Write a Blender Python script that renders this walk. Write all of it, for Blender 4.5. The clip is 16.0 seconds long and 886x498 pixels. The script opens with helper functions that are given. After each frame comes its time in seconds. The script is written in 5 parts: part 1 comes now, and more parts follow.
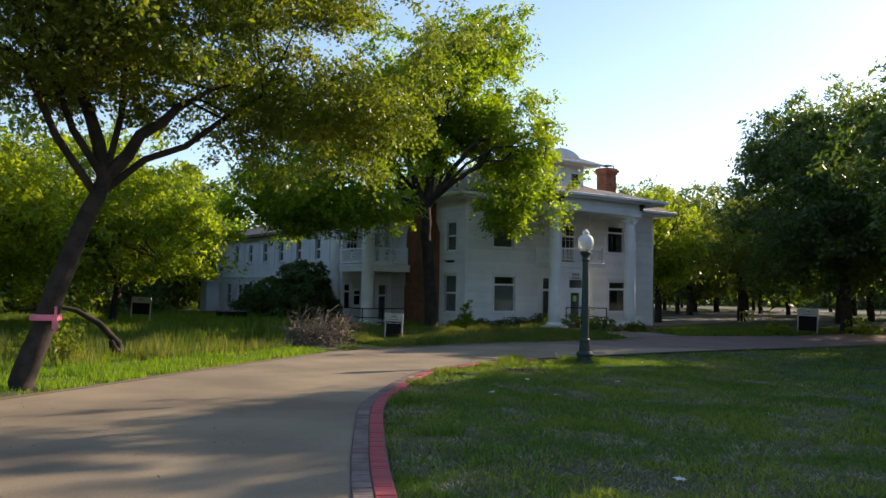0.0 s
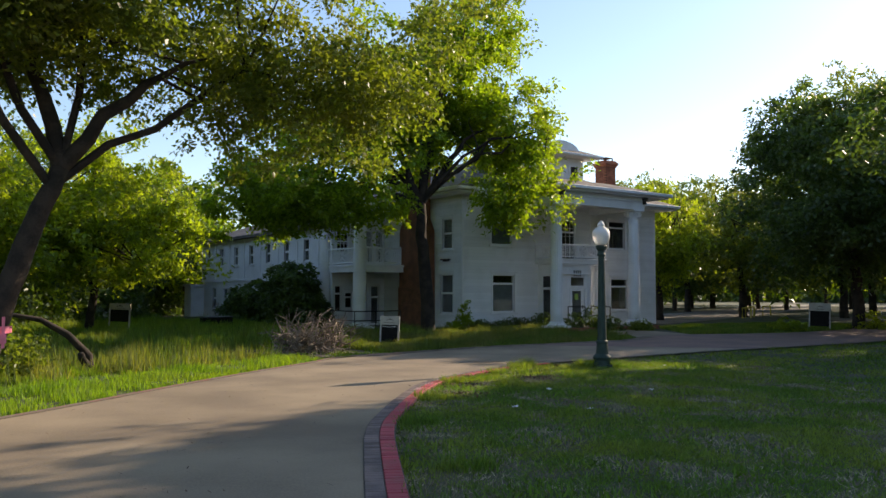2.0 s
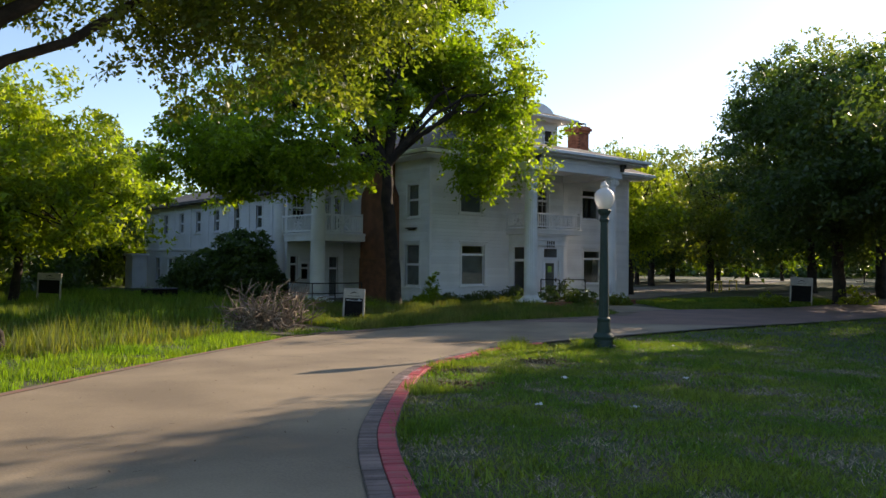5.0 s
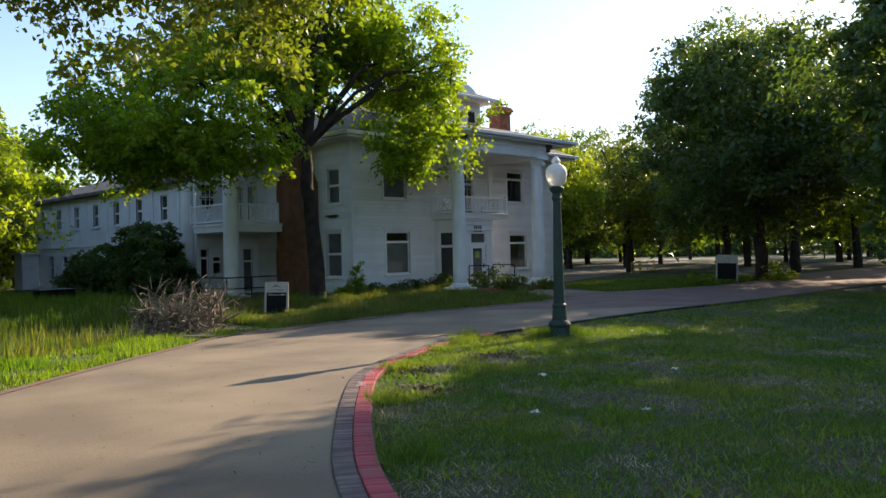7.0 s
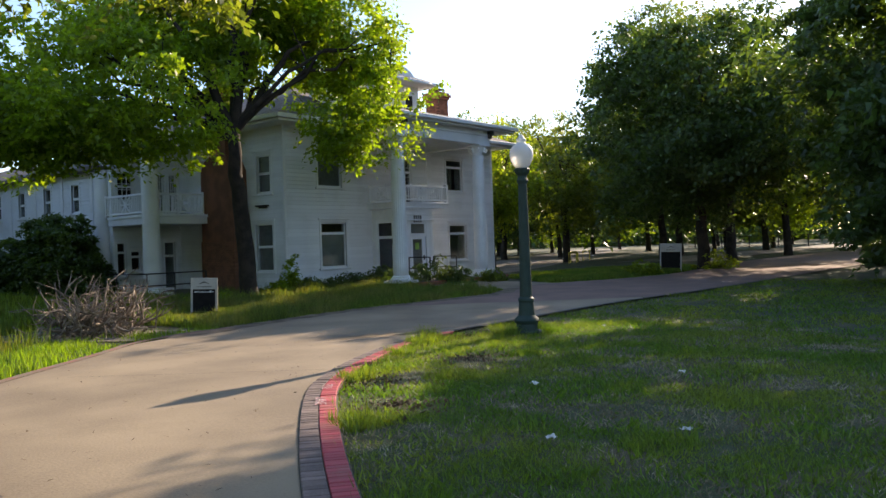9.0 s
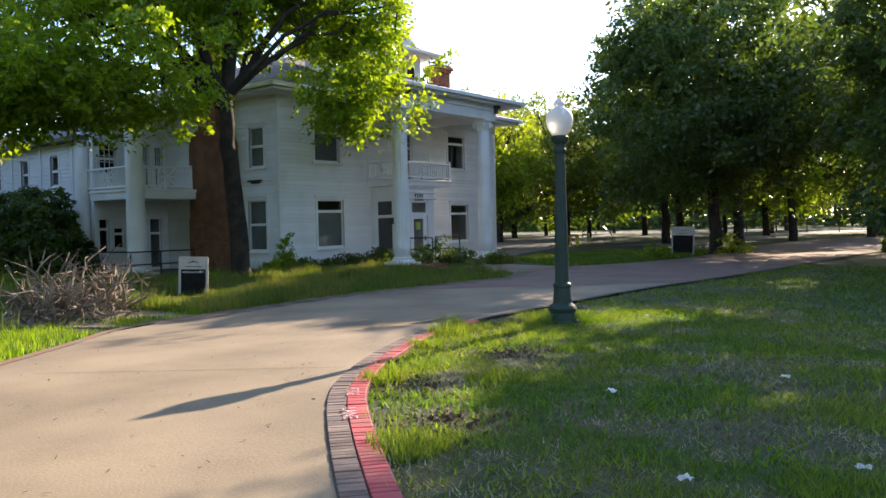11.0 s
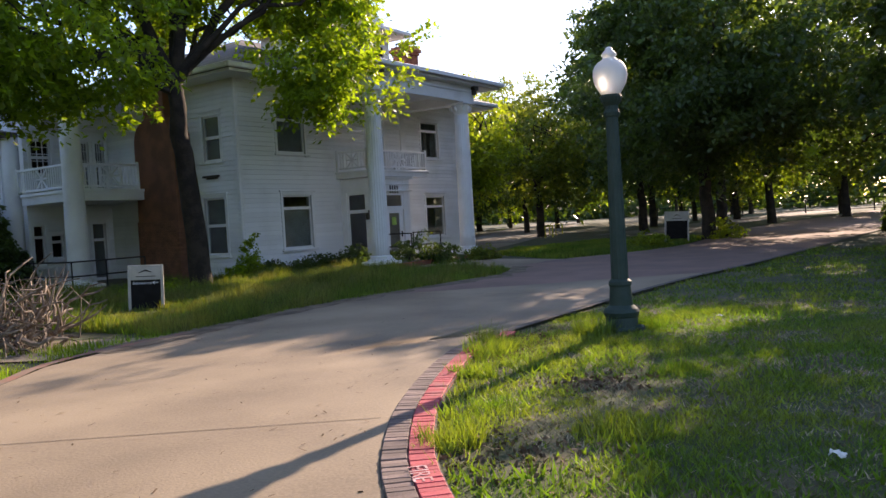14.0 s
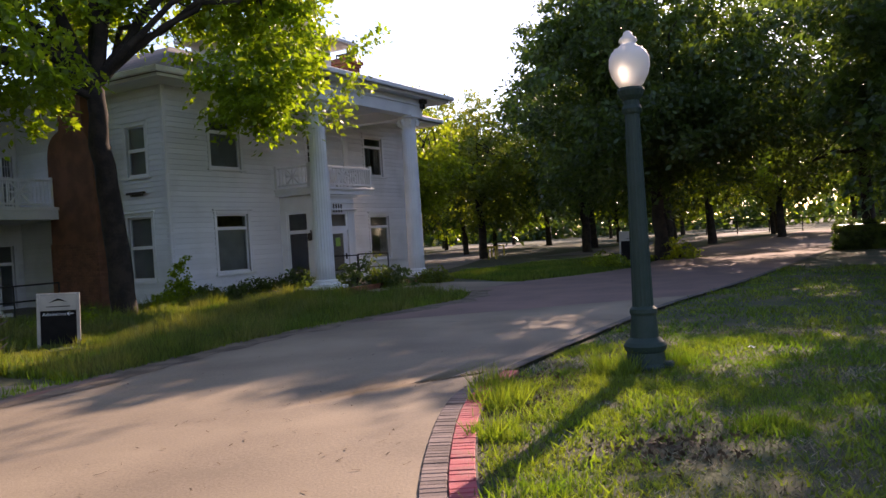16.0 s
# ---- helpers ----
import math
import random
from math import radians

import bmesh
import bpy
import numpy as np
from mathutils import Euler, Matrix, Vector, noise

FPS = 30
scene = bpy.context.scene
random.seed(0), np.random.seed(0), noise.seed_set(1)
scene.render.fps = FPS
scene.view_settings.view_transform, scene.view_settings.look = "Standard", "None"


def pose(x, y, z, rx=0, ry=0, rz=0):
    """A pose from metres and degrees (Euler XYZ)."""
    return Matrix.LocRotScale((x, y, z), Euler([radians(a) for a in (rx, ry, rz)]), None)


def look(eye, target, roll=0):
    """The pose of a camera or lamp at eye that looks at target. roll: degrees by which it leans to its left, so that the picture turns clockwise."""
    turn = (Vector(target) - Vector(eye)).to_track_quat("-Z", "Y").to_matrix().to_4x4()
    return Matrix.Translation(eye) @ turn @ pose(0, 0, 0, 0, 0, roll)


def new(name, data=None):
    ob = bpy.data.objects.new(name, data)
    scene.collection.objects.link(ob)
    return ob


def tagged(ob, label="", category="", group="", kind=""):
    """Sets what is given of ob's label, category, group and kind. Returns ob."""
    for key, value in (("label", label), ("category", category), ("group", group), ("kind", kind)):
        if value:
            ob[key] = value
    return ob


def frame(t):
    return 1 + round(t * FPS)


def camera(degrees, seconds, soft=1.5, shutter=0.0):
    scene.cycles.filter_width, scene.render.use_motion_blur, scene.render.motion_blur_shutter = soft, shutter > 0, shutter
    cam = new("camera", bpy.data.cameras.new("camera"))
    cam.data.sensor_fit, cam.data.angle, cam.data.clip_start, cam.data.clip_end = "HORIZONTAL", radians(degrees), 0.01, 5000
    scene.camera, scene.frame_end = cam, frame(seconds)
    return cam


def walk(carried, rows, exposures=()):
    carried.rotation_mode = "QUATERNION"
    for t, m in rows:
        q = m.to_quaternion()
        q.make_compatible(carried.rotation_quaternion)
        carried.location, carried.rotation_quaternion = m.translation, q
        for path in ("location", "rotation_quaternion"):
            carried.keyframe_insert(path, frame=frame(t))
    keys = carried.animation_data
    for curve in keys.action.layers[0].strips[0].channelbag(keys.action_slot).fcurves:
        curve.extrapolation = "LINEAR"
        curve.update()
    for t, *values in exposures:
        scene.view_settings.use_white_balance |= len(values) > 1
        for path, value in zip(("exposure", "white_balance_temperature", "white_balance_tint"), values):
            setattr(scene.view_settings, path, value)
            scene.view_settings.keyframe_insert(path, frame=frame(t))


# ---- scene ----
cam = camera(58.1, 16.0)
PATH = [
    (0, (7.033, 0.572, 1.989), (8.166, 2.217, 2.09), 1.1),
    (0.5, (7.235, 0.983, 1.971), (8.378, 2.621, 2.07), 1.4),
    (1, (7.477, 1.455, 1.973), (8.63, 3.087, 2.07), 1.4),
    (1.5, (7.751, 2.0, 1.942), (8.904, 3.632, 2.043), 1.3),
    (2, (7.792, 2.37, 1.97), (8.952, 3.997, 2.073), 0.1),
    (2.5, (7.949, 2.751, 1.959), (9.109, 4.378, 2.045), 0.3),
    (3, (8.127, 3.192, 1.947), (9.309, 4.804, 2.014), 0.9),
    (3.5, (8.283, 3.617, 1.954), (9.5, 5.203, 2.022), 0.3),
    (4, (8.419, 4.042, 1.956), (9.651, 5.617, 2.015), 0.6),
    (4.2, (8.517, 4.239, 1.942), (9.749, 5.814, 1.993), 0.7),
    (6.3, (9.247, 6.086, 1.844), (10.568, 7.587, 1.856), 0.0),
    (6.5, (9.305, 6.255, 1.85), (10.636, 7.748, 1.857), 0.0),
    (7, (9.456, 6.714, 1.835), (10.884, 8.115, 1.841), -1.3),
    (7.5, (9.621, 7.125, 1.838), (11.068, 8.506, 1.844), -1.9),
    (8, (9.828, 7.519, 1.807), (11.34, 8.828, 1.799), -2.2),
    (8.5, (10.086, 7.913, 1.794), (11.649, 9.16, 1.781), -2.2),
    (9, (10.338, 8.299, 1.794), (11.889, 9.563, 1.776), -1.9),
    (9.5, (10.62, 8.699, 1.763), (12.176, 9.954, 1.723), -2.0),
    (9.7, (10.726, 8.859, 1.77), (12.28, 10.117, 1.718), -1.5),
    (11.8, (11.734, 10.596, 1.692), (13.323, 11.808, 1.616), -1.7),
    (12, (11.858, 10.764, 1.71), (13.455, 11.965, 1.629), -1.9),
    (12.5, (12.157, 11.185, 1.693), (13.755, 12.384, 1.602), -2.1),
    (13, (12.401, 11.604, 1.669), (14.007, 12.792, 1.576), -2.4),
    (13.5, (12.682, 11.991, 1.652), (14.301, 13.161, 1.556), -2.8),
    (14, (12.962, 12.409, 1.645), (14.6, 13.555, 1.568), -3.3),
    (14.5, (13.205, 12.798, 1.64), (14.891, 13.873, 1.607), -3.1),
    (15, (13.547, 13.22, 1.632), (15.24, 14.284, 1.607), -2.6),
    (15.5, (13.806, 13.643, 1.613), (15.518, 14.676, 1.584), -3.2),
    (16, (14.139, 14.023, 1.615), (15.875, 15.017, 1.584), -3.5),
]
walk(cam, [(t, look(eye, target, roll)) for t, eye, target, roll in PATH],
     exposures=[(0, 0.62, 7000, 16), (4, 0.66, 7000, 16), (7, 0.85, 6900, 16), (8.5, 1.08, 6900, 17), (9.5, 0.98, 6900, 17), (12, 1.7, 6850, 19), (13, 1.3, 6900, 24), (14, 1.15, 6950, 26), (15.5, 0.98, 7100, 32), (16, 0.95, 7150, 33)])

# ---- world, sun ----
SUN_EL, SUN_AZ = radians(24.5), radians(3.0)   # azimuth from +x towards +y
world = bpy.data.worlds.new("sky")
scene.world = world
world.use_nodes = True
wn = world.node_tree
sky = wn.nodes.new("ShaderNodeTexSky")
sky.sky_type = "NISHITA"
sky.sun_disc = False
sky.sun_elevation = SUN_EL
sky.sun_rotation = math.pi / 2 - SUN_AZ
sky.air_density, sky.dust_density, sky.ozone_density = 1.0, 0.35, 2.5
wn.links.new(sky.outputs[0], wn.nodes["Background"].inputs[0])
wn.nodes["Background"].inputs[1].default_value = 0.15
sun = new("sun", bpy.data.lights.new("sun", "SUN"))
sun.data.energy, sun.data.angle, sun.data.color = 4.6, radians(0.5), (1.0, 0.86, 0.66)
sun.matrix_world = look((math.cos(SUN_AZ) * 60, math.sin(SUN_AZ) * 60, math.tan(SUN_EL) * 60), (0, 0, 0))


# ---- materials ----
def material(name, base, second=None, scale=4.0, rough=0.8, bump=0.0, fine=60.0, metal=0.0, mix=(0.4, 0.6), per_object=0.0, translucent=0.0, island=0.0, spec=0.5):
    """Two colours mixed by a coarse and a fine noise, with bump from the fine one."""
    m = bpy.data.materials.new(name)
    m.use_nodes = True
    t = m.node_tree
    n, l = t.nodes, t.links
    bs = n["Principled BSDF"]
    bs.inputs["Roughness"].default_value = rough
    bs.inputs["Metallic"].default_value = metal
    bs.inputs["Specular IOR Level"].default_value = spec
    geo = n.new("ShaderNodeNewGeometry")
    coarse, grain = n.new("ShaderNodeTexNoise"), n.new("ShaderNodeTexNoise")
    coarse.inputs["Scale"].default_value, coarse.inputs["Detail"].default_value = scale, 5
    grain.inputs["Scale"].default_value, grain.inputs["Detail"].default_value = fine, 3
    l.new(geo.outputs["Position"], coarse.inputs["Vector"])
    l.new(geo.outputs["Position"], grain.inputs["Vector"])
    add = n.new("ShaderNodeMath")
    add.operation = "MULTIPLY_ADD"
    add.inputs[1].default_value = 0.35
    l.new(grain.outputs["Fac"], add.inputs[0])
    l.new(coarse.outputs["Fac"], add.inputs[2])
    ramp = n.new("ShaderNodeMapRange")
    ramp.inputs["From Min"].default_value, ramp.inputs["From Max"].default_value = mix[0] + 0.17, mix[1] + 0.17
    l.new(add.outputs[0], ramp.inputs["Value"])
    mx = n.new("ShaderNodeMix")
    mx.data_type = "RGBA"
    l.new(ramp.outputs[0], mx.inputs["Factor"])
    second = second or tuple(c * 0.75 for c in base)
    mx.inputs["A"].default_value, mx.inputs["B"].default_value = (*base, 1), (*second, 1)
    colour = mx.outputs["Result"]
    if per_object or island:
        hsv = n.new("ShaderNodeHueSaturation")
        mr = n.new("ShaderNodeMapRange")
        amount = per_object or island
        mr.inputs["To Min"].default_value, mr.inputs["To Max"].default_value = 1 - amount, 1 + amount
        if per_object:
            info = n.new("ShaderNodeObjectInfo")
            l.new(info.outputs["Random"], mr.inputs["Value"])
        else:
            l.new(geo.outputs["Random Per Island"], mr.inputs["Value"])
        l.new(mr.outputs[0], hsv.inputs["Value"])
        l.new(colour, hsv.inputs["Color"])
        colour = hsv.outputs["Color"]
    l.new(colour, bs.inputs["Base Color"])
    if bump:
        b = n.new("ShaderNodeBump")
        b.inputs["Strength"].default_value, b.inputs["Distance"].default_value = bump, 0.02
        l.new(add.outputs[0], b.inputs["Height"])
        l.new(b.outputs[0], bs.inputs["Normal"])
    if translucent:
        tr, sh = n.new("ShaderNodeBsdfTranslucent"), n.new("ShaderNodeMixShader")
        warm = n.new("ShaderNodeMix")
        warm.data_type, warm.blend_type = "RGBA", "MULTIPLY"
        warm.inputs["Factor"].default_value = 1.0
        warm.inputs["B"].default_value = (2.5, 2.3, 0.5, 1)
        l.new(colour, warm.inputs["A"])
        l.new(warm.outputs["Result"], tr.inputs["Color"])
        sh.inputs[0].default_value = translucent
        l.new(bs.outputs[0], sh.inputs[1])
        l.new(tr.outputs[0], sh.inputs[2])
        l.new(sh.outputs[0], n["Material Output"].inputs[0])
    return m


def glass_material(name, tint=(0.02, 0.025, 0.03)):
    m = bpy.data.materials.new(name)
    m.use_nodes = True
    t = m.node_tree
    t.nodes.remove(t.nodes["Principled BSDF"])
    tr, gl, mixer = (t.nodes.new(k) for k in ("ShaderNodeBsdfTransparent", "ShaderNodeBsdfGlossy", "ShaderNodeMixShader"))
    tr.inputs[0].default_value = (*tint, 1)
    gl.inputs["Roughness"].default_value = 0.03
    mixer.inputs[0].default_value = 0.07
    t.links.new(tr.outputs[0], mixer.inputs[1])
    t.links.new(gl.outputs[0], mixer.inputs[2])
    t.links.new(mixer.outputs[0], t.nodes["Material Output"].inputs[0])
    return m


M_GROUND = material("ground_soil", (0.042, 0.062, 0.02), (0.1, 0.085, 0.045), 1.3, 0.95, 0.8, 22, mix=(0.45, 0.68))
M_GRASS = material("grass_blade", (0.07, 0.145, 0.022), (0.13, 0.185, 0.04), 0.5, 0.6, 0, 8, island=0.45, translucent=0.45)
M_WEED = material("weed_blade", (0.075, 0.13, 0.025), (0.15, 0.17, 0.06), 0.6, 0.7, 0, 8, island=0.4, translucent=0.4)
# greener grass for the left lawn, with sunlight put into its brighter colour
M_LUSH_SUNLIT = material("sunlit_lush_grass_blade", (0.095, 0.19, 0.018), (0.13, 0.21, 0.03), 0.5, 0.6, 0, 8, island=0.4, translucent=0.5)
M_THATCH = material("dry_thatch", (0.4, 0.34, 0.22), (0.2, 0.16, 0.09), 2, 0.9, 0, 30, island=0.4)
M_CONCRETE = material("drive_concrete", (0.325, 0.257, 0.172), (0.195, 0.152, 0.103), 0.45, 0.85, 0.4, 45, mix=(0.34, 0.64))
M_PAVE = material("asphalt_lot", (0.24, 0.21, 0.18), (0.17, 0.15, 0.13), 0.4, 0.9, 0.3, 40)
M_JOINT = material("joint_dark", (0.09, 0.075, 0.06), None, 5, 0.95)
M_BRICK_GREY = material("edging_brick", (0.15, 0.112, 0.1), (0.22, 0.165, 0.145), 3, 0.9, 0.5, 60, per_object=0.28)
M_BRICK_RED = material("red_painted_brick", (0.46, 0.07, 0.085), (0.36, 0.13, 0.115), 3.5, 0.75, 0.5, 70, mix=(0.5, 0.75), per_object=0.18)
M_FADED = material("faded_red_edging", (0.26, 0.12, 0.085), (0.2, 0.15, 0.11), 2.5, 0.9, 0.5, 50)
M_MORTAR = material("mortar", (0.15, 0.13, 0.11), (0.09, 0.08, 0.065), 8, 0.95, 0.4)
M_WHITE = material("white_paint", (0.82, 0.83, 0.84), (0.7, 0.71, 0.71), 1.3, 0.55, 0.08, 30, mix=(0.45, 0.8))
M_BOARD = material("white_clapboard", (0.8, 0.815, 0.83), (0.66, 0.67, 0.67), 1.1, 0.6, 0.12, 40, mix=(0.5, 0.85), per_object=0.05)
M_ROOF = material("grey_brown_shingle", (0.17, 0.145, 0.125), (0.1, 0.09, 0.08), 2, 0.9, 0.5, 25)
# roof chimney brick, raised to a sunlit tone; porch bricks share it
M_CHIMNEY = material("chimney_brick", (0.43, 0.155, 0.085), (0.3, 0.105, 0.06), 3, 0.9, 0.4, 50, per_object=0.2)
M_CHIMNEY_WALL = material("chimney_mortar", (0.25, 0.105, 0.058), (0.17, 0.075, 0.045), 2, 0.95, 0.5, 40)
# same brick for the side chimney, its shade put into a darker colour
M_CHIMNEY_SHADED = material("shaded_chimney_brick", (0.26, 0.11, 0.06), (0.18, 0.08, 0.048), 3, 0.9, 0.4, 50, per_object=0.12)
# near-black colour that stands for the lack of light inside the rooms
M_DARK = material("unlit_interior", (0.03, 0.028, 0.026), None, 2, 0.9)
M_BLIND = material("window_blind", (0.42, 0.43, 0.42), (0.34, 0.34, 0.33), 3, 0.9)
M_CURTAIN = material("pale_curtain", (0.36, 0.33, 0.3), (0.24, 0.22, 0.2), 3, 0.9)
M_GLASS = glass_material("window_glass", (0.75, 0.78, 0.78))
M_LAMP = material("lamp_green_paint", (0.025, 0.052, 0.042), (0.036, 0.062, 0.052), 5, 0.62, 0.15, 50, spec=0.35)
M_RAIL = material("black_iron", (0.02, 0.02, 0.022), None, 5, 0.5)
M_BARK = material("bark", (0.05, 0.036, 0.026), (0.022, 0.017, 0.013), 3.5, 0.95, 1.0, 26)
M_STICK = material("dead_branch", (0.34, 0.27, 0.2), (0.16, 0.12, 0.09), 4, 0.9, 0.4, 30, island=0.3)
M_TAPE = material("pink_tape", (0.85, 0.22, 0.32), None, 4, 0.5)
M_SIGN_DARK = material("sign_dark_panel", (0.016, 0.014, 0.013), None, 6, 0.85, spec=0.2)
M_SIGN_PALE = material("sign_pale_panel", (0.55, 0.5, 0.42), (0.46, 0.42, 0.36), 4, 0.6)
M_TEXT = material("white_lettering", (0.85, 0.85, 0.83), None, 5, 0.6)
M_STENCIL = material("worn_white_stencil", (0.72, 0.6, 0.6), (0.5, 0.25, 0.25), 9, 0.8)
M_YELLOW = material("yellow_paint", (0.75, 0.6, 0.06), None, 5, 0.5)
M_LITTER = material("white_paper", (0.75, 0.75, 0.72), None, 6, 0.8)
M_DEBRIS = material("dry_leaf_debris", (0.16, 0.1, 0.055), (0.09, 0.06, 0.035), 8, 0.9, island=0.4)
M_BRONZE = material("dark_metal", (0.05, 0.045, 0.04), None, 5, 0.4, metal=0.6)
M_NOTE = material("green_notice", (0.35, 0.55, 0.12), None, 5, 0.7)


def leaf_material(name, dark, light, trans=0.4):
    return material(name, dark, light, 0.7, 0.42, 0, 5, island=0.35, translucent=trans, spec=0.5)


L_BRIGHT = leaf_material("leaf_bright", (0.12, 0.2, 0.022), (0.165, 0.24, 0.026), 0.6)
L_OAK = leaf_material("leaf_oak", (0.092, 0.14, 0.027), (0.135, 0.17, 0.042), 0.5)
L_DARK = leaf_material("leaf_dark", (0.048, 0.092, 0.032), (0.072, 0.118, 0.042), 0.42)
L_YELLOW = leaf_material("leaf_yellow_green", (0.145, 0.215, 0.03), (0.185, 0.245, 0.034), 0.6)

globe_mat = bpy.data.materials.new("frosted_globe")
globe_mat.use_nodes = True
gb = globe_mat.node_tree.nodes["Principled BSDF"]
gb.inputs["Base Color"].default_value = (0.9, 0.9, 0.88, 1)
gb.inputs["Roughness"].default_value = 0.6
gb.inputs["Transmission Weight"].default_value = 0.25
gb.inputs["Subsurface Weight"].default_value = 0.5
gb.inputs["Subsurface Radius"].default_value = (0.3, 0.3, 0.3)


# ---- mesh helpers ----
def gz(x, y):
    """Height of the ground: it falls gently from the start of the walk to the lamp."""
    return float(np.interp((x + y) * 0.7071, (-60, 4, 14, 19, 28, 36, 45), (0.5, 0.38, 0.25, 0.14, 0.02, 0.05, 0.08)))


def gz_np(x, y):
    return np.interp((x + y) * 0.7071, (-60, 4, 14, 19, 28, 36, 45), (0.5, 0.38, 0.25, 0.14, 0.02, 0.05, 0.08))


def mesh_ob(name, bm, mat, parent=None, label="", smooth=False):
    me = bpy.data.meshes.new(name)
    if smooth:
        for f in bm.faces:
            f.smooth = True
    bm.to_mesh(me)
    bm.free()
    me.materials.append(mat)
    ob = new(name, me)
    if parent is not None:
        ob.parent = parent
    if label:
        tagged(ob, label)
    return ob


def part(name, bm, mat, parent, label="", smooth=False):
    return mesh_ob(name, bm, mat, parent, label, smooth)


def shared(name, me, m, parent):
    ob = new(name, me)
    ob.parent = parent
    ob.matrix_basis = m
    return ob


def np_mesh(name, verts, faces, mat, smooth=False):
    """A mesh from numpy arrays: faces all have the same number of corners."""
    me = bpy.data.meshes.new(name)
    nf, k = faces.shape
    me.vertices.add(len(verts))
    me.vertices.foreach_set("co", np.asarray(verts, dtype=np.float32).ravel())
    me.loops.add(nf * k)
    me.loops.foreach_set("vertex_index", faces.astype(np.int32).ravel())
    me.polygons.add(nf)
    me.polygons.foreach_set("loop_start", np.arange(nf, dtype=np.int32) * k)
    if smooth:
        me.polygons.foreach_set("use_smooth", np.ones(nf, dtype=bool))
    me.update(calc_edges=True)
    me.materials.append(mat)
    return me


def thing(name, label, category, group="", at=(0, 0, 0)):
    ob = new(name)
    ob.location = at
    return tagged(ob, label, category, group)


def box(bm, x0, x1, y0, y1, z0, z1, m=None, bevel=0.0):
    mat = Matrix.Translation(((x0 + x1) / 2, (y0 + y1) / 2, (z0 + z1) / 2)) @ Matrix.Diagonal((abs(x1 - x0), abs(y1 - y0), abs(z1 - z0), 1))
    r = bmesh.ops.create_cube(bm, size=1, matrix=mat)
    if bevel:
        es = list({e for v in r["verts"] for e in v.link_edges})
        out = bmesh.ops.bevel(bm, geom=es, offset=bevel, segments=1, affect="EDGES")
        vs = list({v for f in out["faces"] for v in f.verts} | {v for v in r["verts"] if v.is_valid})
    else:
        vs = r["verts"]
    if m is not None:
        bmesh.ops.transform(bm, matrix=m, verts=vs)
    return vs


def boxes(*rows, m=None, bevel=0.0):
    bm = bmesh.new()
    for r in rows:
        box(bm, *r, m=m, bevel=bevel)
    return bm


def lathe(bm, profile, cx, cy, z0, seg=24, flute=0.0, flutes=16):
    """Profile rows (radius, height) turned about the vertical at cx, cy."""
    rings = []
    for r, z in profile:
        ring = []
        for i in range(seg):
            a = 2 * math.pi * i / seg
            k = r * (1 - flute * (0.5 + 0.5 * math.cos(a * flutes))) if flute else r
            ring.append(bm.verts.new((cx + k * math.cos(a), cy + k * math.sin(a), z0 + z)))
        rings.append(ring)
    for a, b in zip(rings, rings[1:]):
        for i in range(seg):
            bm.faces.new((a[i], a[(i + 1) % seg], b[(i + 1) % seg], b[i]))
    bm.faces.new(rings[-1])
    bm.faces.new(rings[0][::-1])


def tube(bm, pts, radii, seg=8):
    pts = [Vector(p) for p in pts]
    rings = []
    for i, p in enumerate(pts):
        d = (pts[min(i + 1, len(pts) - 1)] - pts[max(i - 1, 0)]).normalized()
        side = d.cross(Vector((0.31, 0.2, 0.93))).normalized()
        up = side.cross(d)
        rings.append([bm.verts.new(p + (side * math.cos(2 * math.pi * k / seg) + up * math.sin(2 * math.pi * k / seg)) * radii[i]) for k in range(seg)])
    for a, b in zip(rings, rings[1:]):
        for k in range(seg):
            bm.faces.new((a[k], a[(k + 1) % seg], b[(k + 1) % seg], b[k]))
    if seg > 3:
        bm.faces.new(rings[-1])


def resample(pts, n):
    p = np.array(pts, float)
    # smooth the corners once, then space evenly
    for _ in range(2):
        q = np.empty((2 * len(p), 2))
        q[0], q[-1] = p[0], p[-1]
        q[1:-1:2], q[2:-1:2] = p[:-1] * 0.75 + p[1:] * 0.25, p[:-1] * 0.25 + p[1:] * 0.75
        p = q
    d = np.concatenate([[0], np.cumsum(np.hypot(*np.diff(p, axis=0).T))])
    s = np.linspace(0, d[-1], n)
    return np.stack([np.interp(s, d, p[:, 0]), np.interp(s, d, p[:, 1])], 1)


# ---- ground, drive ----
RIGHT = [(6.3, -12), (6.2, -6), (6.85, -1.5), (7.87, 1.32), (9.04, 4.08), (10.4, 6.85), (11.76, 9.28), (12.93, 11.3), (13.95, 12.6), (15.14, 14.0), (16.43, 15.4), (17.33, 16.08), (18.23, 16.66), (19.9, 17.5), (21.0, 17.92), (22.3, 18.15)]
STRAIGHT = [(22.3, 18.02), (25.6, 18.05), (29.7, 18.0), (33.8, 17.45), (38.5, 17.2), (49.3, 16.65), (70, 15.6), (95, 14.5)]
LEFT = [(-1.5, -12), (-0.6, -4), (0.8, 2), (2.6, 7), (5.2, 10.9), (8.4, 14.0), (9.4, 14.8), (11.7, 17.0), (15.1, 19.9), (17.2, 21.5), (18.6, 22.7), (20.4, 22.85), (21.7, 23.05), (24.2, 23.35), (26.7, 23.35), (28.5, 23.15), (30.9, 22.95), (32.6, 23.5), (34.4, 24.4), (36.5, 24.1), (39.2, 22.7), (43, 22.1), (52, 23.4), (60.7, 24.2), (80, 23), (95, 22)]

NR = 150
right_line = np.concatenate([resample(RIGHT, 100), resample(STRAIGHT, NR - 100)])
left_line = resample(LEFT, 600)
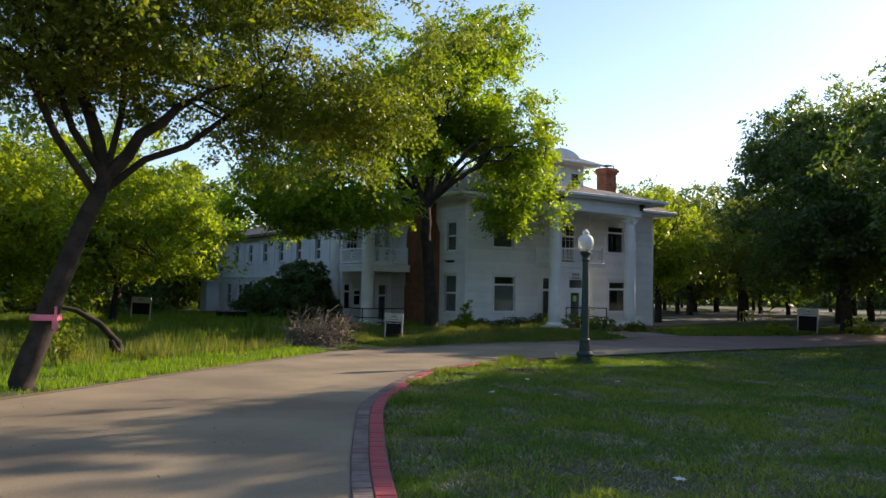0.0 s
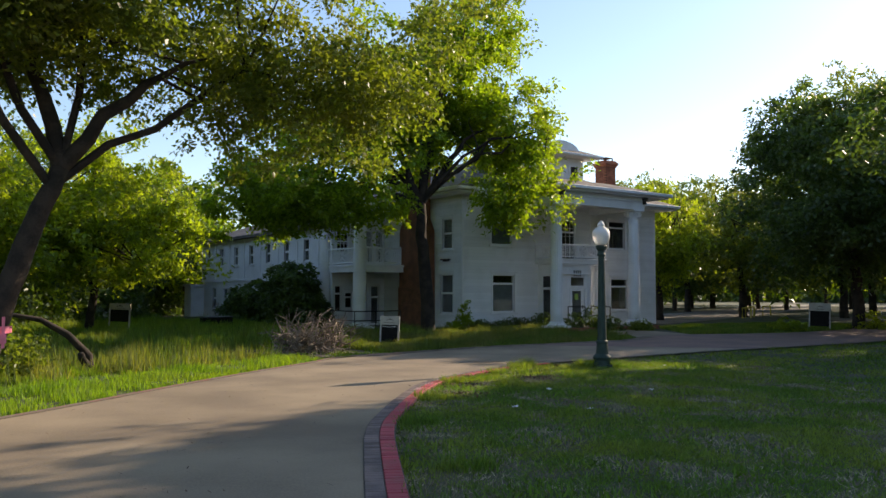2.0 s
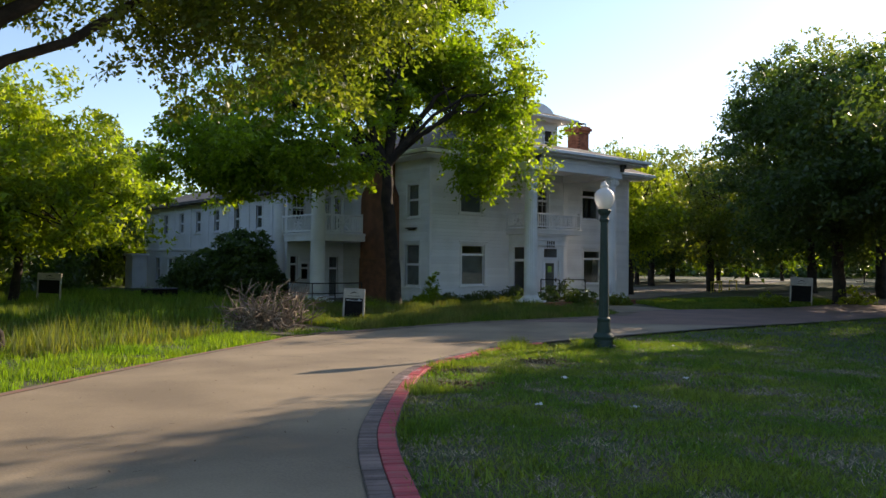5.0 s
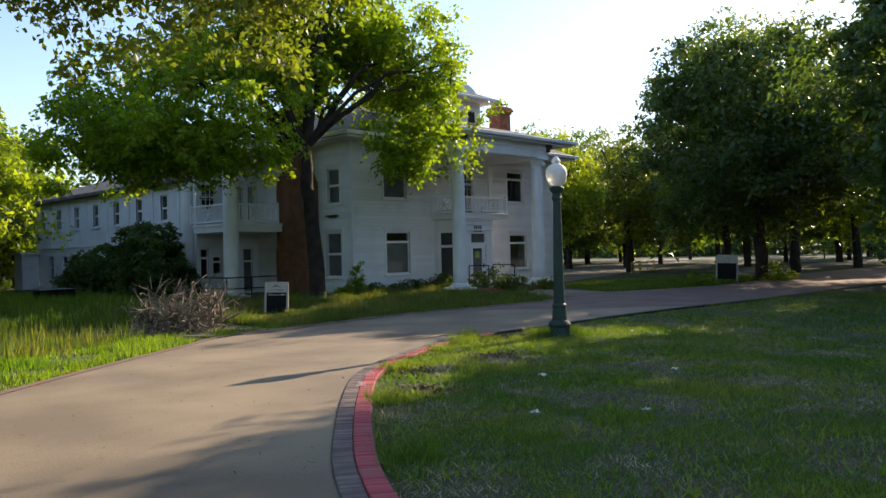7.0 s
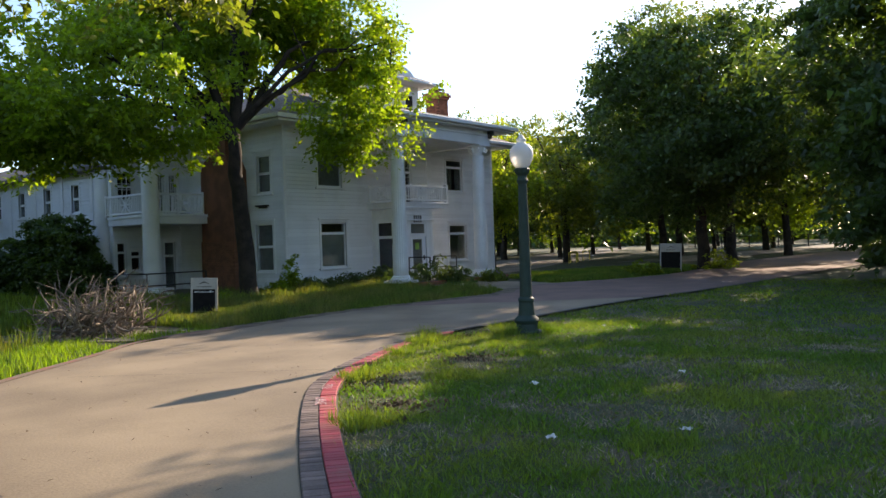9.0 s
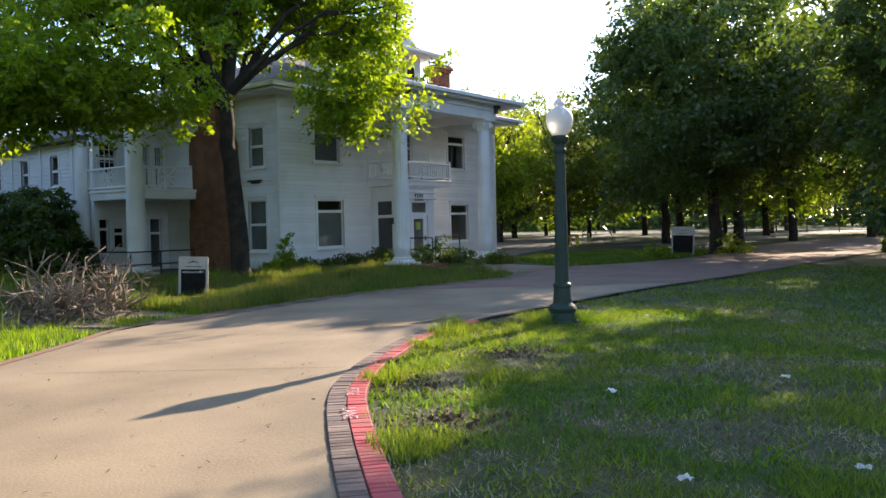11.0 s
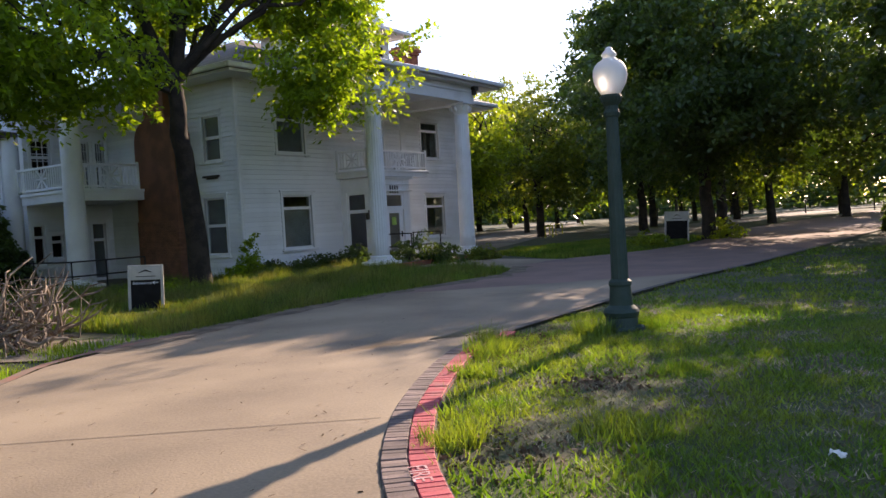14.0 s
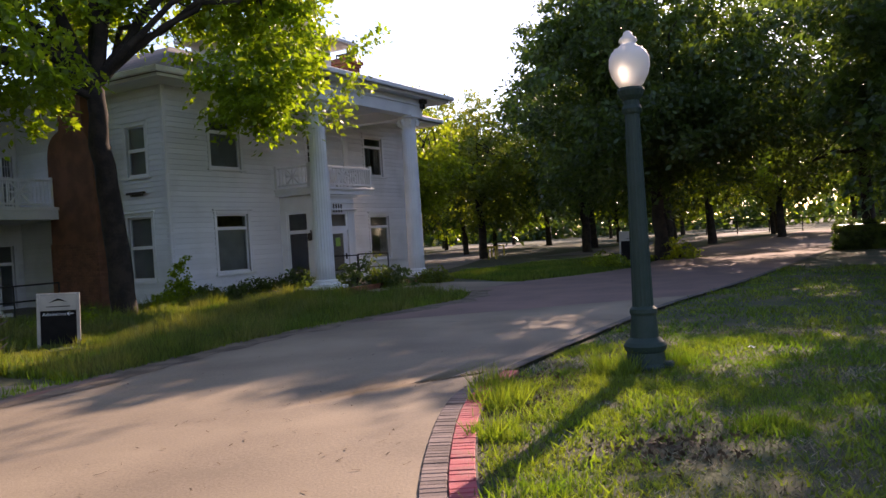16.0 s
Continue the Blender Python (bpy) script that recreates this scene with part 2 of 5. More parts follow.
# pair each right point with a left point by the same share of the way
share = np.concatenate([[0], np.cumsum(np.hypot(*np.diff(right_line, axis=0).T))])
share /= share[-1]
left_pair = left_line[np.minimum((share * 599).astype(int), 599)]


def sheet(name, a, b, cols, lift, mat, z=gz_np):
    s = np.linspace(0, 1, cols)
    g = a[:, None, :] * (1 - s)[None, :, None] + b[:, None, :] * s[None, :, None]
    v = np.concatenate([g, (z(g[..., 0], g[..., 1]) + lift)[..., None]], -1).reshape(-1, 3)
    i = np.arange(len(a) - 1)[:, None] * cols + np.arange(cols - 1)[None, :]
    f = np.stack([i, i + 1, i + cols + 1, i + cols], -1).reshape(-1, 4)
    return new(name, np_mesh(name, v, f[:, ::-1], mat, True))


xs = np.unique(np.concatenate([np.linspace(-900, -40, 12), np.arange(-40, 110, 1.0), np.linspace(110, 1200, 14)]))
ys = np.unique(np.concatenate([np.linspace(-900, -40, 12), np.arange(-40, 110, 1.0), np.linspace(110, 1200, 14)]))
gx, gy = np.meshgrid(xs, ys)
v = np.stack([gx, gy, gz_np(gx, gy)], -1).reshape(-1, 3)
i = np.arange(len(ys) - 1)[:, None] * len(xs) + np.arange(len(xs) - 1)[None, :]
f = np.stack([i, i + 1, i + len(xs) + 1, i + len(xs)], -1).reshape(-1, 4)
tagged(new("ground", np_mesh("ground", v, f, M_GROUND, True)), "shaded grass ground with bare dry patches", "ground", kind="structure")
drive = tagged(sheet("road", right_line, left_pair, 14, 0.03, M_CONCRETE), "tan concrete drive with faint cracks and stains", "drive", kind="structure")

far = right_line[:, 0] > 31
M_PAVER = material("worn_red_paver", (0.27, 0.165, 0.13), (0.19, 0.125, 0.1), 0.8, 0.9, 0.5, 30, mix=(0.35, 0.65))
tagged(sheet("pavement", right_line[far], left_pair[far], 8, 0.034, M_PAVER), "worn reddish paved stretch of the drive", "pavement", kind="structure")
verge = left_line[(left_line[:, 0] > 19) & (left_line[:, 0] < 33.5)]
wob = np.array([noise.noise(Vector((q[0] * 1.3, q[1] * 1.3, 2.0))) for q in verge])
M_DIRT = material("leaf_litter_dirt", (0.2, 0.15, 0.1), (0.1, 0.075, 0.05), 3.0, 0.95, 1.0, 35)
tagged(sheet("verge", verge - np.stack([0 * wob, 0.3 + 0.3 * wob], 1), verge + np.array([0, 0.35]), 4, 0.036, M_DIRT), "dirt and leaf litter along the edge of the drive", "verge", kind="structure")

# expansion joints across the drive
for p, q in (((17.79, 16.39), (15.5, 19.35)), ((27, 18.1), (26.4, 23.3))):
    p, q = np.array(p), np.array(q)
    d = (q - p) / np.linalg.norm(q - p)
    nrm = np.array([-d[1], d[0]]) * 0.006
    line = p + (q - p) * np.linspace(0.02, 0.98, 12)[:, None]
    tagged(sheet("expansion_joint", line - nrm, line + nrm, 2, 0.034, M_JOINT), "dark expansion joint in the concrete", "joint", "joints in the drive", kind="structure")

# paved side drive under the brush and the lots behind the trees
side = resample([(18.6, 22.9), (17.9, 24.2), (17.0, 25.6)], 12)
tagged(sheet("pavement", side, side + np.array([1.9, 0.35]), 5, 0.022, M_CONCRETE), "narrow concrete side drive beside the lawn", "pavement", kind="structure")
lot = resample([(44, 31.5), (52, 34), (70, 41), (110, 57)], 24)
tagged(sheet("pavement", lot, lot + np.array([-2.5, 6.5]), 5, 0.02, M_PAVE), "pale paved lot under the trees", "pavement", kind="structure")
lot2 = resample([(58, 27.5), (75, 27.5), (120, 25)], 14)
tagged(sheet("pavement", lot2, lot2 + np.array([0.0, 5.0]), 5, 0.02, M_PAVE), "pale paved lane under the trees", "pavement", kind="structure")
apron = resample([(33.0, 24.0), (33.6, 26), (34.0, 28.6)], 10)
tagged(sheet("pavement", apron, apron + np.array([3.4, 0]), 5, 0.025, M_CONCRETE), "concrete walk up to the porch", "pavement", kind="structure")


# ---- trees ----
def unit(a):
    return a / np.linalg.norm(a, axis=1, keepdims=True)


def leaf_cloud(rng, centres, per, spread, size, squash=0.5, plain=False):
    """Sprays of folded leaves about clump centres: flattened, tilted, drooping at the rim."""
    m = len(centres)
    n = m * per
    d = unit(rng.normal(size=(n, 3)))
    r = rng.random(n) ** 0.55 * np.repeat(rng.uniform(0.55, 1.3, m), per) * spread
    q = d * r[:, None] * np.array([1, 1, squash])
    tilt = np.repeat(rng.normal(size=(m, 2)) * 0.35, per, 0)
    q[:, 2] += (q[:, :2] * tilt).sum(1) - 0.28 * (q[:, 0] ** 2 + q[:, 1] ** 2) / spread
    p = np.repeat(centres, per, 0) + q
    up = unit(np.column_stack([-tilt, np.ones(n)]) + rng.normal(size=(n, 3)) * 0.85)
    a = unit(q * np.array([1, 1, 0.4]) / spread + rng.normal(size=(n, 3)) * 0.45 + np.array([0, 0, -0.3]))
    b = unit(np.cross(a, up))
    nn = np.cross(b, a)
    s = size * rng.uniform(0.6, 1.35, n)[:, None]
    if plain:
        v = np.stack([p - a * s * 0.5 - b * s * 0.3, p - a * s * 0.5 + b * s * 0.3, p + a * s * 0.5], 1).reshape(-1, 3)
        return v, np.arange(n * 3).reshape(-1, 3)
    v = np.stack([p - a * s * 0.5, p + b * s * 0.27 + nn * s * 0.1, p + a * s * 0.5, p - b * s * 0.27 + nn * s * 0.1], 1).reshape(-1, 3)
    return v, np.arange(n * 4).reshape(-1, 4)


def crown_points(rng, lobes, n):
    """Clump centres in the outer part of a few overlapping ellipsoids, thinned by a noise so that gaps stay."""
    vol = np.array([l[3] * l[4] * l[5] for l in lobes])
    pick = rng.choice(len(lobes), n * 3, p=vol / vol.sum())
    L = np.array(lobes)[pick]
    d = rng.normal(size=(n * 3, 3))
    d /= np.linalg.norm(d, axis=1, keepdims=True)
    r = rng.random(n * 3) ** 0.42
    bulge = 1 + 0.16 * np.sin(d[:, 0] * 7 + L[:, 0]) * np.cos(d[:, 1] * 6 + L[:, 1]) + 0.12 * np.sin(d[:, 2] * 9 + L[:, 2] * 3)
    p = L[:, :3] + d * (r * bulge)[:, None] * L[:, 3:6]
    keep = np.array([noise.noise(Vector(q) * 0.5) + 0.5 * noise.noise(Vector(q) * 1.2) for q in p]) > 0.0
    return p[keep][:n]


def tree(base, trunk, lobes, clumps, per, mat, label, r0=0.35, spread=0.55, leaf=0.17, seed=1, limbs=9, group="", extra=(), plain=False):
    """trunk: points above the base, the last one the fork; lobes: ellipsoids x, y, z, rx, ry, rz relative to the base."""
    rng = np.random.default_rng(seed)
    x, y = base
    z = gz(x, y)
    t = thing("tree", label, "tree", group, (x, y, z))
    bm = bmesh.new()
    pts = [(0, 0, -0.25), (0, 0, 0.12)] + list(trunk)
    fine, rad = [], []
    for i in range(len(pts) - 1):
        for s in range(4):
            w = s / 4
            q = Vector(pts[i]).lerp(Vector(pts[i + 1]), w)
            fine.append(q + Vector(rng.normal(size=3)) * r0 * 0.06)
            h = (i + w) / (len(pts) - 1)
            rad.append(r0 * (1.0 - 0.42 * h) * (1.38 - 0.38 * min(1, h * 5)))
    fine.append(Vector(pts[-1]))
    rad.append(r0 * 0.56)
    tube(bm, fine, rad, 12)
    part("trunk", bm, M_BARK, t, smooth=True)
    cent = crown_points(rng, lobes, clumps)
    fork = Vector(pts[-1])
    bm = bmesh.new()
    far = cent[rng.choice(len(cent), min(limbs, len(cent)), replace=False)]
    for j, e in enumerate(list(extra) + [tuple(q) for q in far]):
        thick = r0 * (0.5 if j < len(extra) else 0.24)
        e = Vector(e)
        start = fork if j < len(extra) or rng.random() < 0.7 else Vector(pts[-2]).lerp(fork, 0.75)
        n = 7
        line = [start.lerp(e, k / n) + Vector(rng.normal(size=3)) * 0.02 * (e - start).length * (k > 0) + Vector((0, 0, 0.12 * (e - start).length * math.sin(math.pi * k / n))) for k in range(n + 1)]
        tube(bm, line, [thick * (1 - k / n) ** 0.8 + 0.015 for k in range(n + 1)], 6)
        for k in range(3, n + 1):
            for _ in range(3):
                j = cent[rng.integers(len(cent))]
                jv = Vector(j)
                if (jv - line[k]).length < 3.2:
                    mid = line[k].lerp(jv, 0.5) + Vector(rng.normal(size=3)) * 0.15
                    tube(bm, [line[k], mid, jv], [0.035, 0.022, 0.008], 4)
    part("limb", bm, M_BARK, t, smooth=True)
    v, f = leaf_cloud(rng, cent, per, spread, leaf, plain=plain)
    crown = new("crown", np_mesh("crown", v, f, mat))
    crown.parent = t
    return t


# the tree before the house
tree((26.9, 30.2), [(-0.15, 0, 2.2), (-0.35, 0, 4.2), (-0.4, 0, 5.6)],
     [(0.2, 0.6, 10.8, 4.3, 4.4, 3.2), (-5.5, 0.5, 6.6, 4.2, 4, 1.8), (3.2, -3.0, 5.7, 2.0, 1.8, 1.4), (2.2, -2.6, 5.3, 1.7, 1.6, 0.9), (3.6, -1.6, 7.2, 2.5, 2.5, 1.5), (3.4, -1.8, 8.6, 2.2, 2.2, 1.4), (-1.6, 2.2, 8.4, 4.6, 3.8, 2.0), (2.3, 0, 13.0, 2.7, 2.9, 2.3), (2.8, -0.4, 9.8, 2.8, 3.0, 2.4), (-6.0, 3.2, 5.3, 2.5, 2.7, 1.2), (-4.4, -0.5, 5.2, 3.0, 2.6, 1.1), (-6.2, 1.2, 5.1, 2.2, 2.4, 1.0)],
     2300, 50, L_BRIGHT, "spreading tree with bright yellow-green leaves before the white house", 0.34, 0.58, 0.185, 3, 12,
     extra=((-3.5, 1.5, 7.0), (0.9, -0.4, 11.5), (-2.6, 0.8, 9.5), (-1.2, -1.0, 11.0), (1.8, -1.6, 8.6)))
# the leaning oak beside the drive
tree((8.9, 15.6), [(0.28, 0, 1.1), (0.7, 0, 2.4), (1.15, 0, 3.65)],
     [(1.5, -0.5, 8.2, 4.5, 4.2, 2.6), (4.8, -0.6, 6.6, 3.3, 3.2, 1.7), (-2.2, 0, 7.4, 3.6, 3.6, 2.6), (-3.0, -1.0, 9.2, 3.4, 3.2, 2.4), (-0.6, -0.6, 6.4, 2.8, 2.6, 1.2), (6.2, 0.2, 7.4, 2.5, 2.6, 1.5), (1.8, 0, 5.8, 3.0, 2.8, 1.1), (2.0, -1.5, 10.4, 4.2, 4, 2), (4.2, -0.8, 5.3, 2.5, 2.2, 1.1), (-1.2, -2.2, 6.8, 3.6, 2.6, 1.9), (1.2, -3.0, 8.4, 4.2, 3.0, 2.2), (0.6, 0, 5.7, 2.6, 2.4, 1.0), (3.9, -0.6, 4.5, 1.8, 1.6, 0.9), (5.8, -0.4, 5.0, 1.9, 1.7, 1.0)],
     3200, 78, L_OAK, "leaning oak with dark trunk and pink tape beside the drive", 0.235, 0.46, 0.096, 5, 4,
     extra=((3.2, -0.3, 5.6), (0.5, 0.1, 6.6)))
# woods behind the lawn, beyond the oak
rngw = np.random.default_rng(77)
for k, (x, y, h, r, mat) in enumerate(((9.5, 36.5, 8.5, 4.2, L_YELLOW), (15.2, 38.5, 9.2, 4.2, L_YELLOW), (2, 31, 14.5, 6, L_OAK), (7, 42, 12, 6, L_DARK), (15.5, 50, 10, 5.5, L_DARK), (20.5, 60, 9, 5, L_DARK), (11, 56, 13, 6, L_DARK), (-3, 22, 14.5, 6, L_OAK), (2.5, 18.5, 8, 3.6, L_YELLOW), (27, 66, 7, 4.5, L_DARK))):
    tree((x, y), [(0.2, 0, h * 0.18), (0.1, 0.2, h * 0.35)], [(0, 0, h * 0.62, r, r, h * 0.36), (r * 0.4, -r * 0.3, h * 0.42, r * 0.8, r * 0.8, h * 0.2), (-r * 0.5, 0.3, h * 0.36, r * 0.7, r * 0.7, h * 0.22)],
         480, 76 if y < 40 else 40, mat, "sunlit yellow-green tree at the edge of the woods" if mat == L_YELLOW else "leafy tree at the dark edge of the woods", 0.22, 0.8, 0.2 if y < 40 else 0.28, 20 + k, 5, "trees of the woods", plain=True)
# trees along the drive, to the sun's side
for k, (x, y, h, r, low, mat, n, lab) in enumerate((
        (47.4, 22.6, 12.7, 6.1, 0.16, L_DARK, 1800, "large dark-leaved tree beside the drive"),
        (37.9, 10.4, 13.0, 5.9, 0.02, L_DARK, 2300, "dark tree with branches drooping to the lawn"),
        (51.2, 15.0, 12.0, 5.6, 0.17, L_DARK, 750, "dark-leaved tree behind a clipped hedge"),
        (48.2, 35.5, 9.0, 2.9, 0.2, L_YELLOW, 480, "young tree with sunlit yellow-green leaves"),
        (41.5, 4.6, 15.5, 6.2, 0.12, L_DARK, 1500, "large dark tree shading the lawn"),
        (31.0, 0.5, 13, 6.5, 0.1, L_DARK, 1300, "large dark tree shading the lawn"),
        (46.0, 8.0, 15.0, 4.6, 0.2, L_DARK, 800, "large dark tree shading the lawn"),
        (57.5, 24.8, 16.0, 6.4, 0.22, L_OAK, 750, "tall park tree beyond the drive"),
        (68.0, 24.6, 12.0, 5.5, 0.17, L_YELLOW, 420, "park tree with sunlit yellow-green leaves"),
        (76.0, 21.3, 12.5, 5.5, 0.18, L_OAK, 360, "park tree beyond the drive"),
        (58.5, 36.5, 10.5, 4.8, 0.15, L_OAK, 600, "park tree by the pale lot"),
        (53.0, 41.5, 10.0, 4.5, 0.22, L_OAK, 500, "park tree by the pale lot"),
        (66.0, 47.0, 12.0, 5.5, 0.15, L_DARK, 500, "park tree by the pale lot"),
        (62.0, 31.0, 12.0, 5.5, 0.17, L_DARK, 500, "park tree by the pale lot"),
        (72.0, 34.0, 12.0, 5.6, 0.17, L_DARK, 450, "park tree by the pale lot"),
        (84.0, 31.0, 13.0, 6, 0.17, L_OAK, 400, "distant green tree in the park"),
        (90.0, 45.0, 13.0, 6, 0.15, L_DARK, 400, "distant green tree in the park"),
        (82.0, 56.0, 13.0, 6, 0.22, L_DARK, 400, "distant green tree in the park"),
        (95.0, 24.0, 13.0, 6, 0.17, L_YELLOW, 400, "distant green tree in the park"),
        (88.0, 10.5, 13.0, 6, 0.17, L_OAK, 400, "distant green tree in the park"),
        (72.0, 9.0, 13.0, 6, 0.17, L_DARK, 450, "park tree beyond the hedge"))):
    g = h * (1 - low) / 2
    sy = 0.0 if "drooping" in lab else 1
    tree((x, y), [(0.15, 0.1, h * 0.15), (0.0, 0.2, h * 0.32)],
         [(0, 0, h * low + g, r, r, g * 0.95), (r * 0.35, sy * r * 0.3, h * low + g * 0.7, r * 0.75, r * 0.75, g * 0.6), (-r * 0.4, -r * 0.25, h * low + g * 0.75, r * 0.75, r * 0.75, g * 0.62), (-r * 0.1, sy * r * 0.35, h * 0.8, r * 0.6, r * 0.6, h * 0.18)],
         n, 64 if "drooping" in lab else 40 if x < 55 else 32, mat, lab, 0.24 + 0.02 * r, 0.85 if x < 60 else 1.1, 0.24 if x < 60 else 0.34, 60 + k, 7, "park trees", plain=x > 52 or y < 12)

# loose stand of park trees in the distance
rngp = np.random.default_rng(41)
for k in range(46):
    if k < 32:
        d, an = rngp.uniform(62, 104), radians(rngp.uniform(-6, 50))
        x, y = 14 + d * math.cos(an), 13 + d * math.sin(an)
    else:
        x, y = rngp.uniform(-6, 34), rngp.uniform(62, 84)
    if 15 < y < 26 and x < 80:
        y += 11
    h, r = rngp.uniform(9, 13), rngp.uniform(4, 5.5)
    tree((x, y), [(0.1, 0.1, h * 0.12), (0.0, 0.2, h * 0.24)], [(0, 0, h * 0.58, r, r, h * 0.42), (r * 0.3, -r * 0.3, h * 0.3, r * 0.8, r * 0.8, h * 0.17)],
         140, 30, (L_DARK, L_OAK, L_DARK, L_BRIGHT)[k % 4], "distant park tree in a loose stand", 0.26, 1.3, 0.46, 300 + k, 3, "distant park trees", plain=True)

# far belt of trees that closes the view
rngf = np.random.default_rng(9)
NB = 6500
ang = rngf.uniform(0, 2 * math.pi, NB)
dist = rngf.uniform(112, 150, NB)
hh = rngf.random(NB) ** 1.25 * (9 + 4 * np.sin(ang * 9) + 2 * np.sin(ang * 23))
cen = np.stack([30 + np.cos(ang) * dist, 20 + np.sin(ang) * dist, 0.2 + hh], 1)
vv, ff = leaf_cloud(rngf, cen, 26, 3.2, 1.3, plain=True)
tagged(new("far_woods", np_mesh("far_woods", vv, ff, L_DARK)), "distant belt of dark green woods", "woods", kind="stuff")


# ---- the white house ----
house = thing("house", "white two-storey clapboard house with tall porch columns and red chimneys", "house", at=(30.16, 32.175, 0))
HX, HY = 30.16, 32.175
FRONT = Matrix.Identity(4)                     # local x to the east, y into the wall, from the south-west corner
WEST = pose(0, 0, 0, 0, 0, -90)                # local x to the south, y to the east
BASE_Z, WALL_TOP, THICK = 0.0, 6.5, 0.22


def wall(name, m, u0, u1, z0, z1, holes, pitch=0.155, count_boards=True, label=""):
    """A wall with openings through it, clad in lapped boards that stop at the openings. holes: u0, u1, z0, z1."""
    us = sorted({u0, u1, *[h[0] for h in holes], *[h[1] for h in holes]})
    zs = sorted({z0, z1, *[h[2] for h in holes], *[h[3] for h in holes]})
    bm = bmesh.new()
    for a, b in zip(us, us[1:]):
        for c, d in zip(zs, zs[1:]):
            um, zm = (a + b) / 2, (c + d) / 2
            if not any(h[0] < um < h[1] and h[2] < zm < h[3] for h in holes):
                box(bm, a, b, 0.0, THICK, c, d, m)
    w = part(name, bm, M_WHITE, house, label)
    prof = [(0.0, 0.0), (-0.045, 0.0), (-0.044, 0.014), (-0.003, pitch + 0.002), (0.0, pitch + 0.002)]
    bb = bmesh.new()
    ends = [[bb.verts.new((x, y - 0.001, z)) for y, z in prof] for x in (0, 1)]
    for k in range(5):
        bb.faces.new((ends[0][k], ends[0][(k + 1) % 5], ends[1][(k + 1) % 5], ends[1][k]))
    bb.faces.new(ends[0][::-1])
    bb.faces.new(ends[1])
    me = bpy.data.meshes.new("board")
    bb.to_mesh(me)
    bb.free()
    me.materials.append(M_BOARD)
    joined = []
    for r in range(int((z1 - z0) / pitch)):
        z = z0 + r * pitch
        cuts = sorted((h[0], h[1]) for h in holes if h[2] < z + pitch * 0.8 and h[3] > z + pitch * 0.2)
        a = u0
        for c, d in cuts + [(u1, u1)]:
            if c - a > 0.05:
                joined.append(m @ Matrix.Translation((a, 0, z)) @ Matrix.Diagonal((c - a, 1, 1, 1)))
            a = max(a, d)
    if count_boards:
        for q in joined:
            shared("board", me, q, w)
    else:
        bm = bmesh.new()
        for q in joined:
            n0 = len(bm.verts)
            bm.from_mesh(me)
            bm.verts.ensure_lookup_table()
            bmesh.ops.transform(bm, matrix=q, verts=bm.verts[n0:])
        tagged(part("cladding", bm, M_BOARD, w), kind="stuff")
    return w


def window(m, u0, u1, z0, z1, split=0.3, blind=0.0, style="sash", cap=True):
    """Casing, sill, head cap, sashes and panes round an opening u0..u1, z0..z1."""
    e = thing("window", "white-framed sash window with dark panes", "window")
    del e["category"]
    e.parent = house
    c = 0.11
    rows = [(u0 - c, u0, -0.05, 0.1, z0 - 0.02, z1 + c), (u1, u1 + c, -0.05, 0.1, z0 - 0.02, z1 + c), (u0 - 0.001, u1 + 0.001, -0.05, 0.1, z1, z1 + c)]
    if cap:
        rows.append((u0 - c - 0.07, u1 + c + 0.07, -0.1, -0.04, z1 + c + 0.002, z1 + c + 0.055))
    part("window_frame", boxes(*rows, m=m, bevel=0.006), M_WHITE, e)
    part("window_sill", boxes((u0 - c - 0.06, u1 + c + 0.06, -0.11, 0.1, z0 - 0.085, z0 - 0.022), m=m, bevel=0.008), M_WHITE, e)
    s = 0.05
    zm = z1 - (z1 - z0) * split
    part("sash", boxes((u0, u0 + s, 0.03, 0.08, z0, z1), (u1 - s, u1, 0.03, 0.08, z0, z1), (u0 + s, u1 - s, 0.03, 0.08, z0, z0 + s + 0.02), (u0 + s, u1 - s, 0.03, 0.08, z1 - s, z1), (u0 + s, u1 - s, 0.02, 0.08, zm - 0.05, zm + 0.05), m=m), M_WHITE, e)
    if style == "grid":
        rows = [(u0 + s + (u1 - u0 - 2 * s) * k / 3 - 0.012, u0 + s + (u1 - u0 - 2 * s) * k / 3 + 0.012, 0.035, 0.07, z0, z1) for k in (1, 2)]
        rows += [(u0 + s, u1 - s, 0.036, 0.069, z0 + (z1 - z0) * k / 5 - 0.012, z0 + (z1 - z0) * k / 5 + 0.012) for k in range(1, 5)]
        part("glazing_grid", boxes(*rows, m=m), M_WHITE, e)
    for a, b in ((z0, zm - 0.05), (zm + 0.05, z1)):
        p = part("pane", boxes((u0 + s, u1 - s, 0.052, 0.058, a, b), m=m), M_GLASS, e)
        p.visible_shadow = False
    if blind:
        part("blind", boxes((u0 + 0.02, u1 - 0.02, 0.13, 0.14, z0, z0 + (z1 - z0) * blind), m=m), M_BLIND, e)
    return e


def curtain(m, u0, u1, z0, z1, e):
    bm = bmesh.new()
    n = 26
    row = [[bm.verts.new((u0 + (u1 - u0) * k / n, 0.15 + 0.025 * math.sin(k * 1.7), z)) for k in range(n + 1)] for z in (z0, z1)]
    for k in range(n):
        bm.faces.new((row[0][k], row[0][k + 1], row[1][k + 1], row[1][k]))
    bmesh.ops.transform(bm, matrix=m, verts=bm.verts)
    part("curtain", bm, M_CURTAIN, e, smooth=True)


